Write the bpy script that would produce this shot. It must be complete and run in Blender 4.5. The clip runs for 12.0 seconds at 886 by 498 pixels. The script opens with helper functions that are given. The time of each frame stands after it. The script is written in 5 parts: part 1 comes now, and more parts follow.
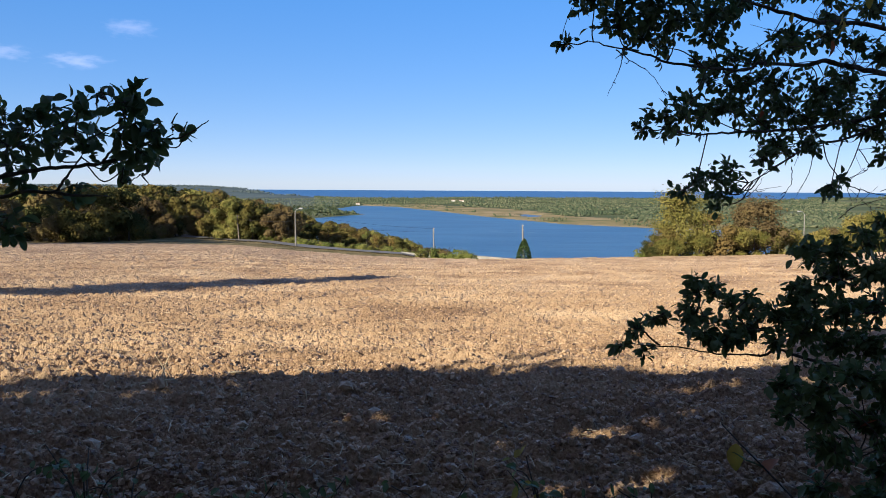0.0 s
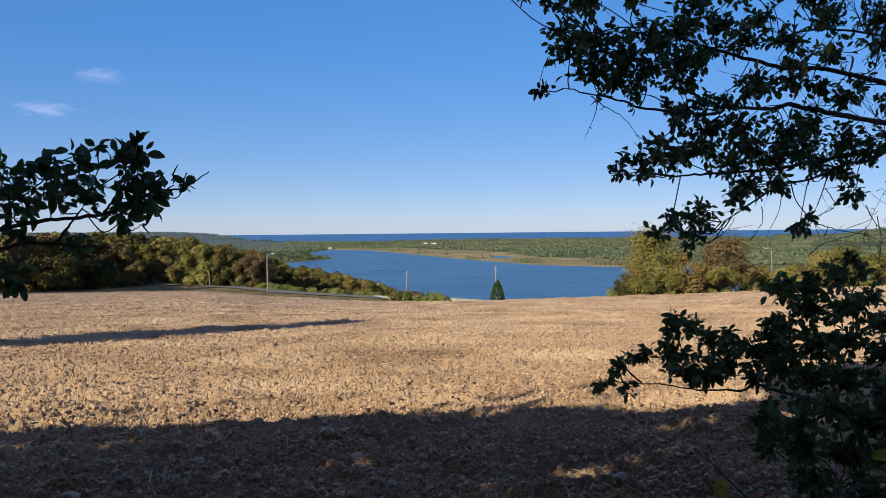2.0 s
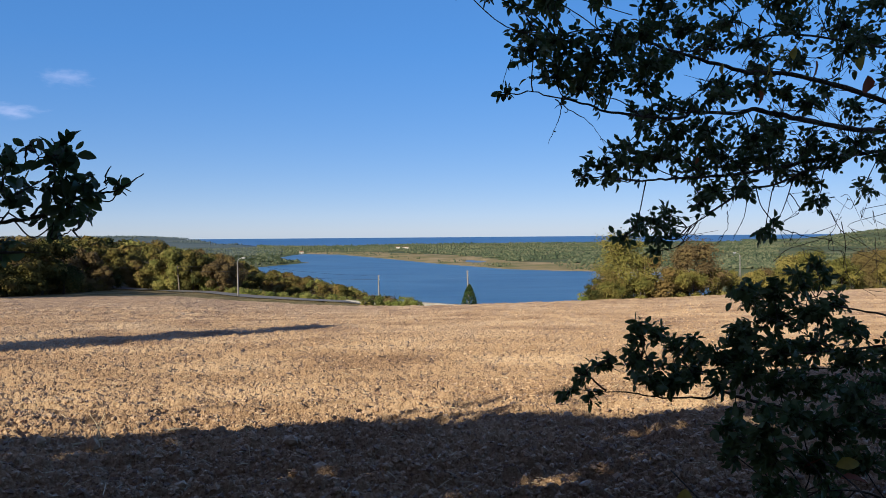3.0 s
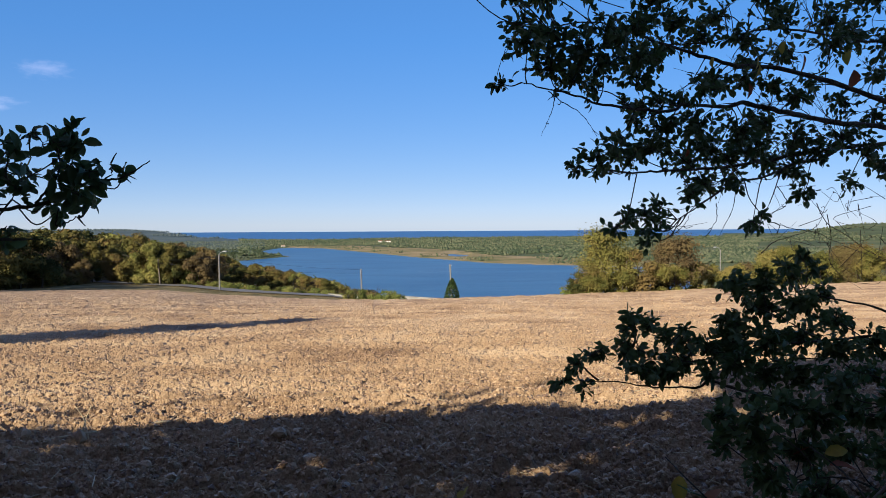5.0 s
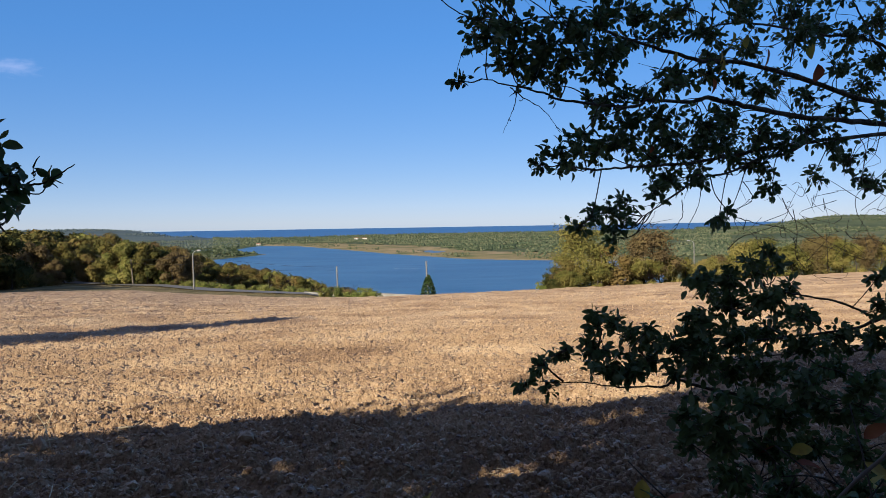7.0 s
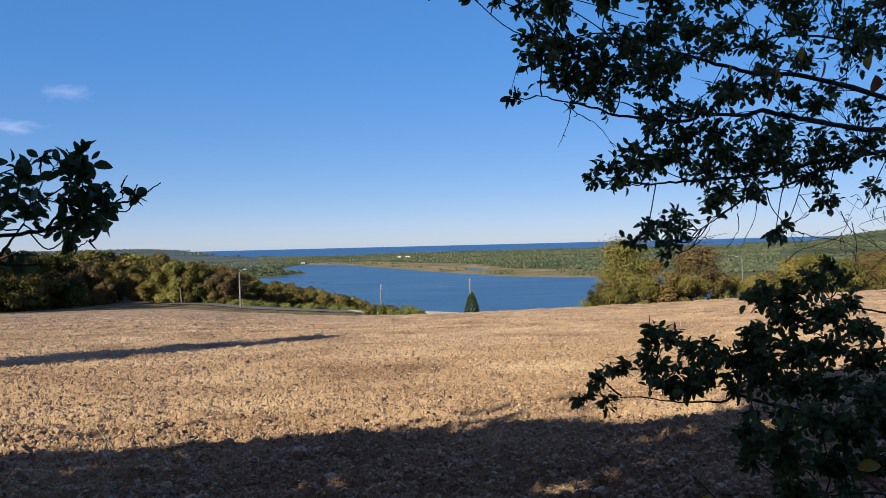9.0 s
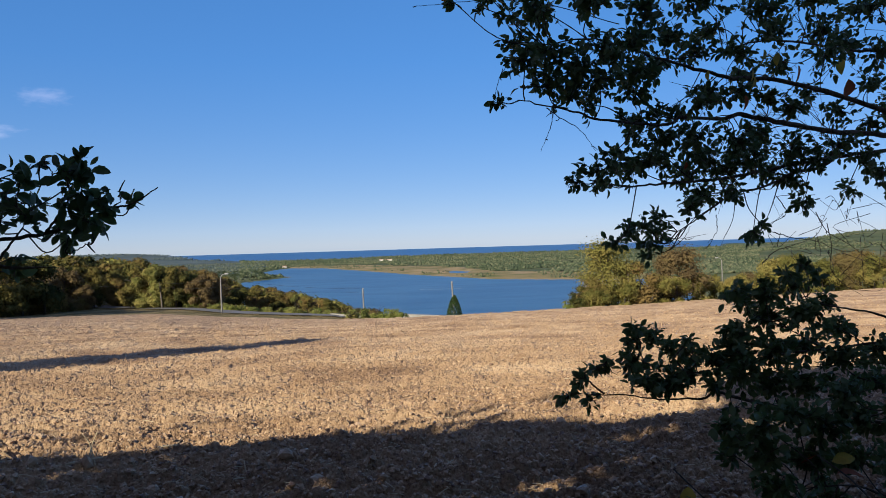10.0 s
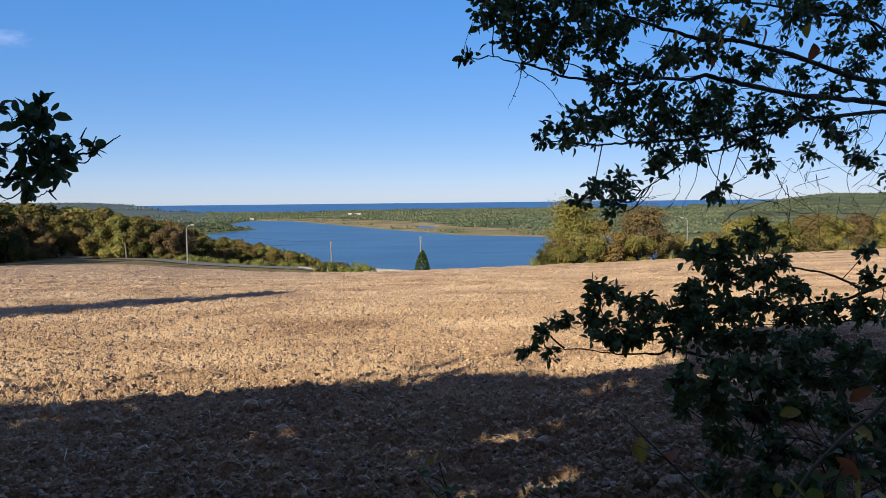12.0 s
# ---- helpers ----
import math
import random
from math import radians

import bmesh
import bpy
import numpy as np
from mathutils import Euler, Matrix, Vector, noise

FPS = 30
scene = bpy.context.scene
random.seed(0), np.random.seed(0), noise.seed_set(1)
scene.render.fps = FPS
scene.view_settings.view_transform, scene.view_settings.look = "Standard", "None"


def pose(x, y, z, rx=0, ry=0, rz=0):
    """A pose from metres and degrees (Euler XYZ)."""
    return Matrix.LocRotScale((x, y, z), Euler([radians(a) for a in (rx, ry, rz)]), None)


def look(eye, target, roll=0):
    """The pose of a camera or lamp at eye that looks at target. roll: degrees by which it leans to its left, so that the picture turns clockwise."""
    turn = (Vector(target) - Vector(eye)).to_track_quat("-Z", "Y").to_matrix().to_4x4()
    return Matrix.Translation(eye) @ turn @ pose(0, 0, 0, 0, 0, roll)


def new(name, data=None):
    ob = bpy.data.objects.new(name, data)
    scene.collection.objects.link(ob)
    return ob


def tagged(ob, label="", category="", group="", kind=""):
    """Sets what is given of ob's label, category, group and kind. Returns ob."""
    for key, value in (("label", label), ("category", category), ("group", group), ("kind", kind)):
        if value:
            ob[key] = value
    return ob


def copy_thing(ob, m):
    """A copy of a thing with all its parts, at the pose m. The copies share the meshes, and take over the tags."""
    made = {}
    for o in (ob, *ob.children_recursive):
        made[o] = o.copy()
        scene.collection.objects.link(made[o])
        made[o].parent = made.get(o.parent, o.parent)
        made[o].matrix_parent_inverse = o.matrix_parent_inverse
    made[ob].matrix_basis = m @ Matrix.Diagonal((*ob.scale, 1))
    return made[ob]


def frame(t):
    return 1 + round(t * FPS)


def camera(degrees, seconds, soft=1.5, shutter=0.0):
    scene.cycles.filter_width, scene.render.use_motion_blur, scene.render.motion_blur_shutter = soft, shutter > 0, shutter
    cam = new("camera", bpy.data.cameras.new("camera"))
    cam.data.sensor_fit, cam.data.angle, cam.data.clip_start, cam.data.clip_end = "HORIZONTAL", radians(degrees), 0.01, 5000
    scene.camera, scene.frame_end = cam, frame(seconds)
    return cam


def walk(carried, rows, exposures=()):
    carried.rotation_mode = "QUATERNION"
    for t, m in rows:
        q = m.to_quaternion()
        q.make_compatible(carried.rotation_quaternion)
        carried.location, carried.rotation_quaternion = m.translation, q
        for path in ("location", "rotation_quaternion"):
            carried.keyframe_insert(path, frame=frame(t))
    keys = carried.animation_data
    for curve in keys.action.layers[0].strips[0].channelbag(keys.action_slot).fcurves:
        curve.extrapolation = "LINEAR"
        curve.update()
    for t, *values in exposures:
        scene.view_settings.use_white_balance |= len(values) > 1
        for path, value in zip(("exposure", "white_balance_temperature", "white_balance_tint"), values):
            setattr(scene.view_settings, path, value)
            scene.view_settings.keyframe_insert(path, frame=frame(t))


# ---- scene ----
cam = camera(57.7, 12.0, soft=0.45)

PATH = [
    (0, (-0.006, -0.032, 1.627), (-0.008, 9.936, 0.823), 0.33),
    (0.5, (-0.031, -0.055, 1.630), (-0.021, 9.917, 0.885), 0.02),
    (1, (-0.079, -0.096, 1.628), (0.040, 9.888, 1.073), -0.24),
    (1.5, (-0.098, -0.120, 1.631), (0.138, 9.871, 1.280), -0.28),
    (2, (-0.070, -0.107, 1.635), (0.269, 9.883, 1.358), -0.56),
    (2.5, (-0.025, -0.049, 1.637), (0.541, 9.932, 1.388), -0.66),
    (3, (-0.004, -0.003, 1.638), (0.678, 9.971, 1.412), -0.47),
    (5, (-0.069, -0.017, 1.622), (0.831, 9.938, 1.319), -0.34),
    (5.5, (-0.078, -0.007, 1.603), (0.920, 9.934, 1.176), -0.86),
    (6, (-0.063, -0.009, 1.608), (1.073, 9.917, 1.168), -1.51),
    (6.5, (-0.031, 0.013, 1.619), (1.224, 9.924, 1.175), -1.59),
    (7, (0.023, 0.069, 1.640), (1.214, 9.991, 1.287), -0.95),
    (7.5, (0.053, 0.114, 1.638), (1.127, 10.052, 1.347), -0.08),
    (7.7, (0.054, 0.091, 1.650), (1.012, 10.041, 1.380), 0.30),
    (9.3, (-0.080, -0.011, 1.628), (0.568, 9.967, 1.521), -1.52),
    (9.5, (-0.087, -0.044, 1.632), (0.624, 9.930, 1.526), -1.70),
    (10, (-0.082, -0.047, 1.626), (0.809, 9.912, 1.535), -1.72),
    (10.5, (-0.075, -0.062, 1.620), (0.942, 9.886, 1.530), -1.48),
    (11, (-0.068, -0.055, 1.612), (1.063, 9.880, 1.508), -1.09),
    (11.5, (-0.068, -0.056, 1.621), (1.157, 9.869, 1.514), -0.94),
    (12, (-0.068, -0.085, 1.623), (1.195, 9.813, 0.969), -0.61),
]
walk(cam, [(t, look(eye, target, roll)) for t, eye, target, roll in PATH], [(0, 1.08, 5450, 22), (1.5, 0.82, 5450, 22), (2.5, 0.77, 5450, 22), (5.5, 0.91, 5450, 22), (7.5, 0.79, 5450, 22), (9.5, 0.76, 5450, 22), (11.3, 0.8, 5450, 22), (12, 0.88, 5450, 22)])

# ---- world, sun ----
SUN_UP, SUN_TURN = 21.0, 218.2
world = bpy.data.worlds.new("sky")
scene.world = world
world.use_nodes = True
wt = world.node_tree
sky = wt.nodes.new("ShaderNodeTexSky")
sky.sky_type, sky.sun_disc = "NISHITA", False
sky.sun_elevation, sky.sun_rotation = radians(SUN_UP), radians(SUN_TURN)
sky.altitude, sky.air_density, sky.dust_density, sky.ozone_density = 50, 0.6, 0.05, 2.2
background = wt.nodes["Background"]
background.inputs[1].default_value = 0.15


def world_cloud(colour, centre, width, height, strength, seed):
    """A small thin cloud in the sky round the direction centre."""
    coord = wt.nodes.new("ShaderNodeTexCoord")
    sub = wt.nodes.new("ShaderNodeVectorMath")
    sub.operation = "SUBTRACT"
    sub.inputs[1].default_value = Vector(centre).normalized()
    wt.links.new(coord.outputs["Generated"], sub.inputs[0])
    div = wt.nodes.new("ShaderNodeVectorMath")
    div.operation = "DIVIDE"
    div.inputs[1].default_value = (width, width, height)
    wt.links.new(sub.outputs[0], div.inputs[0])
    length = wt.nodes.new("ShaderNodeVectorMath")
    length.operation = "LENGTH"
    wt.links.new(div.outputs[0], length.inputs[0])
    wisps = wt.nodes.new("ShaderNodeTexNoise")
    wisps.inputs["Scale"].default_value = 2.2
    wisps.inputs["Detail"].default_value = 5
    shift = wt.nodes.new("ShaderNodeVectorMath")
    shift.operation = "ADD"
    shift.inputs[1].default_value = (seed, seed, seed)
    wt.links.new(div.outputs[0], shift.inputs[0])
    wt.links.new(shift.outputs[0], wisps.inputs["Vector"])
    add = wt.nodes.new("ShaderNodeMath")
    add.operation = "MULTIPLY_ADD"
    add.inputs[1].default_value = 1.6
    wt.links.new(wisps.outputs[0], add.inputs[0])
    wt.links.new(length.outputs["Value"], add.inputs[2])
    fade = wt.nodes.new("ShaderNodeMapRange")
    fade.interpolation_type = "SMOOTHSTEP"
    fade.inputs["From Min"].default_value, fade.inputs["From Max"].default_value = 0.55, 1.9
    fade.inputs["To Min"].default_value, fade.inputs["To Max"].default_value = strength, 0.0
    wt.links.new(add.outputs[0], fade.inputs[0])
    mix = wt.nodes.new("ShaderNodeMix")
    mix.data_type = "RGBA"
    wt.links.new(fade.outputs[0], mix.inputs["Factor"])
    wt.links.new(colour, mix.inputs["A"])
    mix.inputs["B"].default_value = (4.0, 3.8, 4.0, 1)
    return mix.outputs["Result"]


soften = wt.nodes.new("ShaderNodeGamma")
soften.inputs[1].default_value = 0.42
wt.links.new(sky.outputs[0], soften.inputs[0])
deepen = wt.nodes.new("ShaderNodeHueSaturation")
deepen.inputs["Saturation"].default_value = 1.75
wt.links.new(soften.outputs[0], deepen.inputs["Color"])
clear = wt.nodes.new("ShaderNodeMix")
clear.data_type, clear.blend_type = "RGBA", "MULTIPLY"
coord = wt.nodes.new("ShaderNodeTexCoord")
split = wt.nodes.new("ShaderNodeSeparateXYZ")
wt.links.new(coord.outputs["Generated"], split.inputs[0])
height = wt.nodes.new("ShaderNodeMapRange")
height.inputs["From Max"].default_value = 0.22
wt.links.new(split.outputs["Z"], height.inputs[0])
wt.links.new(height.outputs[0], clear.inputs["Factor"])
wt.links.new(deepen.outputs[0], clear.inputs["A"])
clear.inputs["B"].default_value = (0.74, 1.01, 1.15, 1)
# towards the sun the sky pales
SUN_WAY = Vector((math.sin(radians(SUN_TURN)) * math.cos(radians(SUN_UP)), math.cos(radians(SUN_TURN)) * math.cos(radians(SUN_UP)), math.sin(radians(SUN_UP))))
toward = wt.nodes.new("ShaderNodeVectorMath")
toward.operation = "DOT_PRODUCT"
toward.inputs[1].default_value = SUN_WAY
wt.links.new(coord.outputs["Generated"], toward.inputs[0])
paling = wt.nodes.new("ShaderNodeMapRange")
paling.interpolation_type = "SMOOTHSTEP"
paling.inputs["From Min"].default_value, paling.inputs["From Max"].default_value = -0.35, 0.35
wt.links.new(toward.outputs["Value"], paling.inputs[0])
pale = wt.nodes.new("ShaderNodeMix")
pale.data_type, pale.blend_type = "RGBA", "MULTIPLY"
pale.inputs["Factor"].default_value = 1.0
desaturate = wt.nodes.new("ShaderNodeHueSaturation")
desaturate.inputs["Saturation"].default_value = 0.55
wt.links.new(soften.outputs[0], desaturate.inputs["Color"])
wt.links.new(desaturate.outputs[0], pale.inputs["A"])
pale.inputs["B"].default_value = (0.50, 0.55, 0.70, 1)
whole = wt.nodes.new("ShaderNodeMix")
whole.data_type = "RGBA"
wt.links.new(paling.outputs[0], whole.inputs["Factor"])
wt.links.new(clear.outputs["Result"], whole.inputs["A"])
wt.links.new(pale.outputs["Result"], whole.inputs["B"])
tone = whole.outputs["Result"]
for k, (centre, width, height, strength) in enumerate((
        ((-0.384, 1, 0.188), 0.030, 0.011, 0.2), ((-0.449, 1, 0.148), 0.034, 0.010, 0.26), ((-0.540, 1, 0.159), 0.03, 0.010, 0.2))):
    tone = world_cloud(tone, centre, width, height, strength, 3.7 * k)
wt.links.new(tone, background.inputs[0])

sun_data = bpy.data.lights.new("sun", "SUN")
sun_data.energy, sun_data.angle, sun_data.color = 3.7, radians(0.5), (1.0, 0.855, 0.50)
sun = new("sun", sun_data)
sun.matrix_world = look(SUN_WAY * 50, (0, 0, 0))


# ---- materials ----
def material(name, colours, scale=2.0, rough=0.9, bump=0.0, bump_scale=20.0, fine=0.0, fine_scale=40.0, detail=6.0, spread=0.0, sheen=0.3, through_light=0.0):
    """Colours blended by noise at two scales; spread: how far each object's own random number moves along the blend; through_light: what passes a leaf."""
    m = bpy.data.materials.new(name)
    m.use_nodes = True
    t = m.node_tree
    p = t.nodes["Principled BSDF"]
    p.inputs["Roughness"].default_value = rough
    p.inputs["Specular IOR Level"].default_value = sheen
    geo = t.nodes.new("ShaderNodeNewGeometry")
    n = t.nodes.new("ShaderNodeTexNoise")
    n.inputs["Scale"].default_value, n.inputs["Detail"].default_value = scale, detail
    t.links.new(geo.outputs["Position"], n.inputs["Vector"])
    value = n.outputs[0]
    if fine:
        n2 = t.nodes.new("ShaderNodeTexNoise")
        n2.inputs["Scale"].default_value, n2.inputs["Detail"].default_value = fine_scale, 3
        t.links.new(geo.outputs["Position"], n2.inputs["Vector"])
        ma = t.nodes.new("ShaderNodeMath")
        ma.operation = "MULTIPLY_ADD"
        ma.inputs[1].default_value = fine
        t.links.new(n2.outputs[0], ma.inputs[0])
        off = t.nodes.new("ShaderNodeMath")
        off.operation = "SUBTRACT"
        off.inputs[1].default_value = fine / 2
        t.links.new(value, off.inputs[0])
        t.links.new(off.outputs[0], ma.inputs[2])
        value = ma.outputs[0]
    if spread:
        info = t.nodes.new("ShaderNodeObjectInfo")
        ma = t.nodes.new("ShaderNodeMath")
        ma.operation = "MULTIPLY_ADD"
        ma.inputs[1].default_value = spread
        t.links.new(info.outputs["Random"], ma.inputs[0])
        off = t.nodes.new("ShaderNodeMath")
        off.operation = "SUBTRACT"
        off.inputs[1].default_value = spread / 2
        t.links.new(value, off.inputs[0])
        t.links.new(off.outputs[0], ma.inputs[2])
        value = ma.outputs[0]
    ramp = t.nodes.new("ShaderNodeValToRGB")
    e = ramp.color_ramp.elements
    lo, hi = 0.3, 0.7
    for i, c in enumerate(colours):
        at = lo + (hi - lo) * i / max(1, len(colours) - 1)
        el = e[i] if i < 2 else e.new(at)
        el.position, el.color = at, (*c, 1)
    t.links.new(value, ramp.inputs[0])
    t.links.new(ramp.outputs[0], p.inputs["Base Color"])
    if bump:
        b = t.nodes.new("ShaderNodeTexNoise")
        b.inputs["Scale"].default_value, b.inputs["Detail"].default_value = bump_scale, 6
        t.links.new(geo.outputs["Position"], b.inputs["Vector"])
        bn = t.nodes.new("ShaderNodeBump")
        bn.inputs["Strength"].default_value, bn.inputs["Distance"].default_value = bump, 1.0 / bump_scale
        t.links.new(b.outputs[0], bn.inputs["Height"])
        t.links.new(bn.outputs[0], p.inputs["Normal"])
    if through_light:
        tr = t.nodes.new("ShaderNodeBsdfTranslucent")
        t.links.new(ramp.outputs[0], tr.inputs["Color"])
        mx = t.nodes.new("ShaderNodeMixShader")
        mx.inputs[0].default_value = through_light
        t.links.new(p.outputs[0], mx.inputs[1])
        t.links.new(tr.outputs[0], mx.inputs[2])
        t.links.new(mx.outputs[0], t.nodes["Material Output"].inputs["Surface"])
    return m


SOIL = material("dry_soil", [(0.216, 0.137, 0.084), (0.363, 0.242, 0.142), (0.436, 0.305, 0.184), (0.547, 0.399, 0.252)], 0.32, 0.7, 1.0, 34.0, 0.8, 40.0, sheen=0.2)
CLOD = material("soil_clod", [(0.248, 0.155, 0.095), (0.464, 0.310, 0.182), (0.572, 0.405, 0.248)], 5.0, 0.55, 0.8, 40.0, 0.4, 60.0, sheen=0.55)


def coarse_lumps(m, scale, distance, straw):
    """A second, coarser relief under the fine one, and pale straw flecks."""
    t = m.node_tree
    fine = [n for n in t.nodes if n.type == "BUMP"][0]
    geo = [n for n in t.nodes if n.type == "NEW_GEOMETRY"][0]
    vo = t.nodes.new("ShaderNodeTexVoronoi")
    vo.feature = "SMOOTH_F1"
    vo.inputs["Scale"].default_value = scale
    t.links.new(geo.outputs["Position"], vo.inputs["Vector"])
    b = t.nodes.new("ShaderNodeBump")
    b.invert = True
    b.inputs["Strength"].default_value, b.inputs["Distance"].default_value = 1.0, distance
    t.links.new(vo.outputs["Distance"], b.inputs["Height"])
    t.links.new(b.outputs[0], fine.inputs["Normal"])
    flecks = t.nodes.new("ShaderNodeTexNoise")
    flecks.inputs["Scale"].default_value, flecks.inputs["Detail"].default_value = straw, 2
    t.links.new(geo.outputs["Position"], flecks.inputs["Vector"])
    cut = t.nodes.new("ShaderNodeMapRange")
    cut.inputs["From Min"].default_value, cut.inputs["From Max"].default_value = 0.70, 0.76
    t.links.new(flecks.outputs[0], cut.inputs[0])
    p = t.nodes["Principled BSDF"]
    old = p.inputs["Base Color"].links[0].from_socket
    mix = t.nodes.new("ShaderNodeMix")
    mix.data_type = "RGBA"
    t.links.new(cut.outputs[0], mix.inputs["Factor"])
    t.links.new(old, mix.inputs["A"])
    mix.inputs["B"].default_value = (0.60, 0.44, 0.24, 1)
    t.links.new(mix.outputs["Result"], p.inputs["Base Color"])


coarse_lumps(SOIL, 17.0, 0.022, 30.0)
for earth in (SOIL, CLOD):
    earth.node_tree.nodes["Principled BSDF"].inputs["Diffuse Roughness"].default_value = 0.6
STRAW = material("straw", [(0.46, 0.36, 0.21), (0.70, 0.60, 0.42)], 6.0, 0.8)
VERGE = material("rough_grass", [(0.12, 0.105, 0.05), (0.22, 0.18, 0.09), (0.34, 0.27, 0.15)], 0.25, 1.0, 0.8, 3.0, 0.5, 4.0, sheen=0.05)
ASPHALT = material("asphalt", [(0.18, 0.168, 0.155), (0.26, 0.243, 0.22)], 0.4, 0.9, 0.3, 60.0, 0.3, 30.0)
CONCRETE = material("pale_concrete", [(0.28, 0.27, 0.25), (0.42, 0.40, 0.37)], 1.2, 0.85, 0.3, 25.0)
POLE_WOOD = material("weathered_wood", [(0.11, 0.09, 0.07), (0.21, 0.18, 0.145)], 3.0, 0.85, 0.4, 20.0)
POLE_PALE = material("pale_painted_pole", [(0.19, 0.18, 0.17), (0.27, 0.26, 0.25)], 2.0, 0.6, 0.2, 20.0)
METAL = material("grey_metal", [(0.30, 0.30, 0.30), (0.42, 0.42, 0.42)], 4.0, 0.45, sheen=0.5)
LENS = material("lamp_lens", [(0.70, 0.72, 0.74), (0.80, 0.80, 0.80)], 3.0, 0.2, sheen=0.5)
WIRE = material("black_wire", [(0.02, 0.02, 0.02), (0.04, 0.04, 0.04)], 3.0, 0.6)
BARK = material("bark", [(0.035, 0.027, 0.02), (0.085, 0.068, 0.05), (0.14, 0.12, 0.095)], 9.0, 0.95, 0.9, 45.0, 0.4, 50.0)
LEAF = material("leaf_green", [(0.070, 0.110, 0.040), (0.112, 0.158, 0.056), (0.155, 0.185, 0.068)], 5.0, 0.45, 0.15, 90.0, spread=0.25, sheen=0.4, through_light=0.38)
LEAF_YELLOW = material("leaf_yellow", [(0.30, 0.22, 0.04), (0.45, 0.33, 0.05), (0.25, 0.26, 0.05)], 9.0, 0.6, spread=0.3, through_light=0.35)
LEAF_RED = material("leaf_rust", [(0.20, 0.05, 0.02), (0.34, 0.12, 0.04)], 9.0, 0.6, spread=0.3, through_light=0.35)
WOOD_LEAVES = material("woodland_leaves", [(0.048, 0.058, 0.019), (0.105, 0.099, 0.028), (0.179, 0.151, 0.042), (0.185, 0.130, 0.046)], 0.35, 0.85, 0, 1, 0.25, 2.5, spread=0.45, sheen=0.1, through_light=0.08)
RUST_LEAVES = material("rusty_leaves", [(0.108, 0.081, 0.040), (0.187, 0.136, 0.063), (0.202, 0.162, 0.062)], 0.6, 0.85, 0, 1, 0.3, 3.0, spread=0.3, sheen=0.1, through_light=0.2)
LIME_LEAVES = material("yellow_green_leaves", [(0.113, 0.136, 0.037), (0.221, 0.228, 0.061), (0.336, 0.297, 0.086)], 0.6, 0.85, 0, 1, 0.3, 3.0, spread=0.3, sheen=0.1, through_light=0.25)
IVY_LEAVES = material("ivy_leaves", [(0.025, 0.05, 0.015), (0.06, 0.095, 0.03)], 2.0, 0.6, sheen=0.2, through_light=0.15)
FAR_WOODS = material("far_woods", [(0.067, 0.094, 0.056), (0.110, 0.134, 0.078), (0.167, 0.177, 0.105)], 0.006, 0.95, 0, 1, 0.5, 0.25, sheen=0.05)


def vary_pieces(m, amount):
    """Each loose piece of a joined mesh takes a shade of its own."""
    t = m.node_tree
    ramp = [n for n in t.nodes if n.type == "VALTORGB"][0]
    geo = [n for n in t.nodes if n.type == "NEW_GEOMETRY"][0]
    old = ramp.inputs[0].links[0].from_socket
    ma = t.nodes.new("ShaderNodeMath")
    ma.operation = "MULTIPLY_ADD"
    ma.inputs[1].default_value = amount
    t.links.new(geo.outputs["Random Per Island"], ma.inputs[0])
    off = t.nodes.new("ShaderNodeMath")
    off.operation = "SUBTRACT"
    off.inputs[1].default_value = amount / 2
    t.links.new(old, off.inputs[0])
    t.links.new(off.outputs[0], ma.inputs[2])
    t.links.new(ma.outputs[0], ramp.inputs[0])


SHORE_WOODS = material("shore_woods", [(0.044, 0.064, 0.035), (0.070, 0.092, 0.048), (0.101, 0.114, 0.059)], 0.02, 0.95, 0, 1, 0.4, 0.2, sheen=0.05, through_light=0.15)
# the haze of distance is mixed into these colours as blue-grey
HAZE_TINTED_HILLS = material("haze_tinted_hills", [(0.085, 0.115, 0.125), (0.105, 0.138, 0.143), (0.122, 0.156, 0.158), (0.142, 0.172, 0.166)], 0.006, 0.95, 0, 1, 0.4, 0.1, sheen=0.05)
# bluer than the plain's woods: a lighter haze painted into the leaf colour
HAZE_TINTED_WOODS = material("haze_tinted_woods", [(0.066, 0.095, 0.085), (0.098, 0.127, 0.106), (0.145, 0.164, 0.130)], 0.006, 0.95, 0, 1, 0.5, 0.25, sheen=0.05)
HEDGE_LEAVES = material("hedge_leaves", [(0.145, 0.182, 0.043), (0.242, 0.273, 0.067), (0.339, 0.327, 0.097)], 0.8, 0.8, 0, 1, 0.3, 3.0, spread=0.3, sheen=0.1, through_light=0.3)
GOLD_LEAVES = material("golden_leaves", [(0.133, 0.135, 0.035), (0.246, 0.226, 0.058), (0.361, 0.292, 0.091)], 0.8, 0.8, 0, 1, 0.3, 3.0, spread=0.3, sheen=0.1, through_light=0.25)
vary_pieces(FAR_WOODS, 0.5)
vary_pieces(HAZE_TINTED_WOODS, 0.4)
vary_pieces(HAZE_TINTED_HILLS, 0.5)
vary_pieces(CLOD, 0.6)
FAR_GROUND = material("plain_ground", [(0.094, 0.118, 0.065), (0.132, 0.156, 0.080), (0.221, 0.221, 0.118)], 0.004, 0.95, 0.5, 0.3, 0.35, 0.02, sheen=0.05)
REEDS = material("reed_bed", [(0.158, 0.178, 0.073), (0.330, 0.264, 0.132), (0.475, 0.356, 0.211)], 0.02, 0.95, 0.5, 0.3, 0.35, 0.05, sheen=0.05)
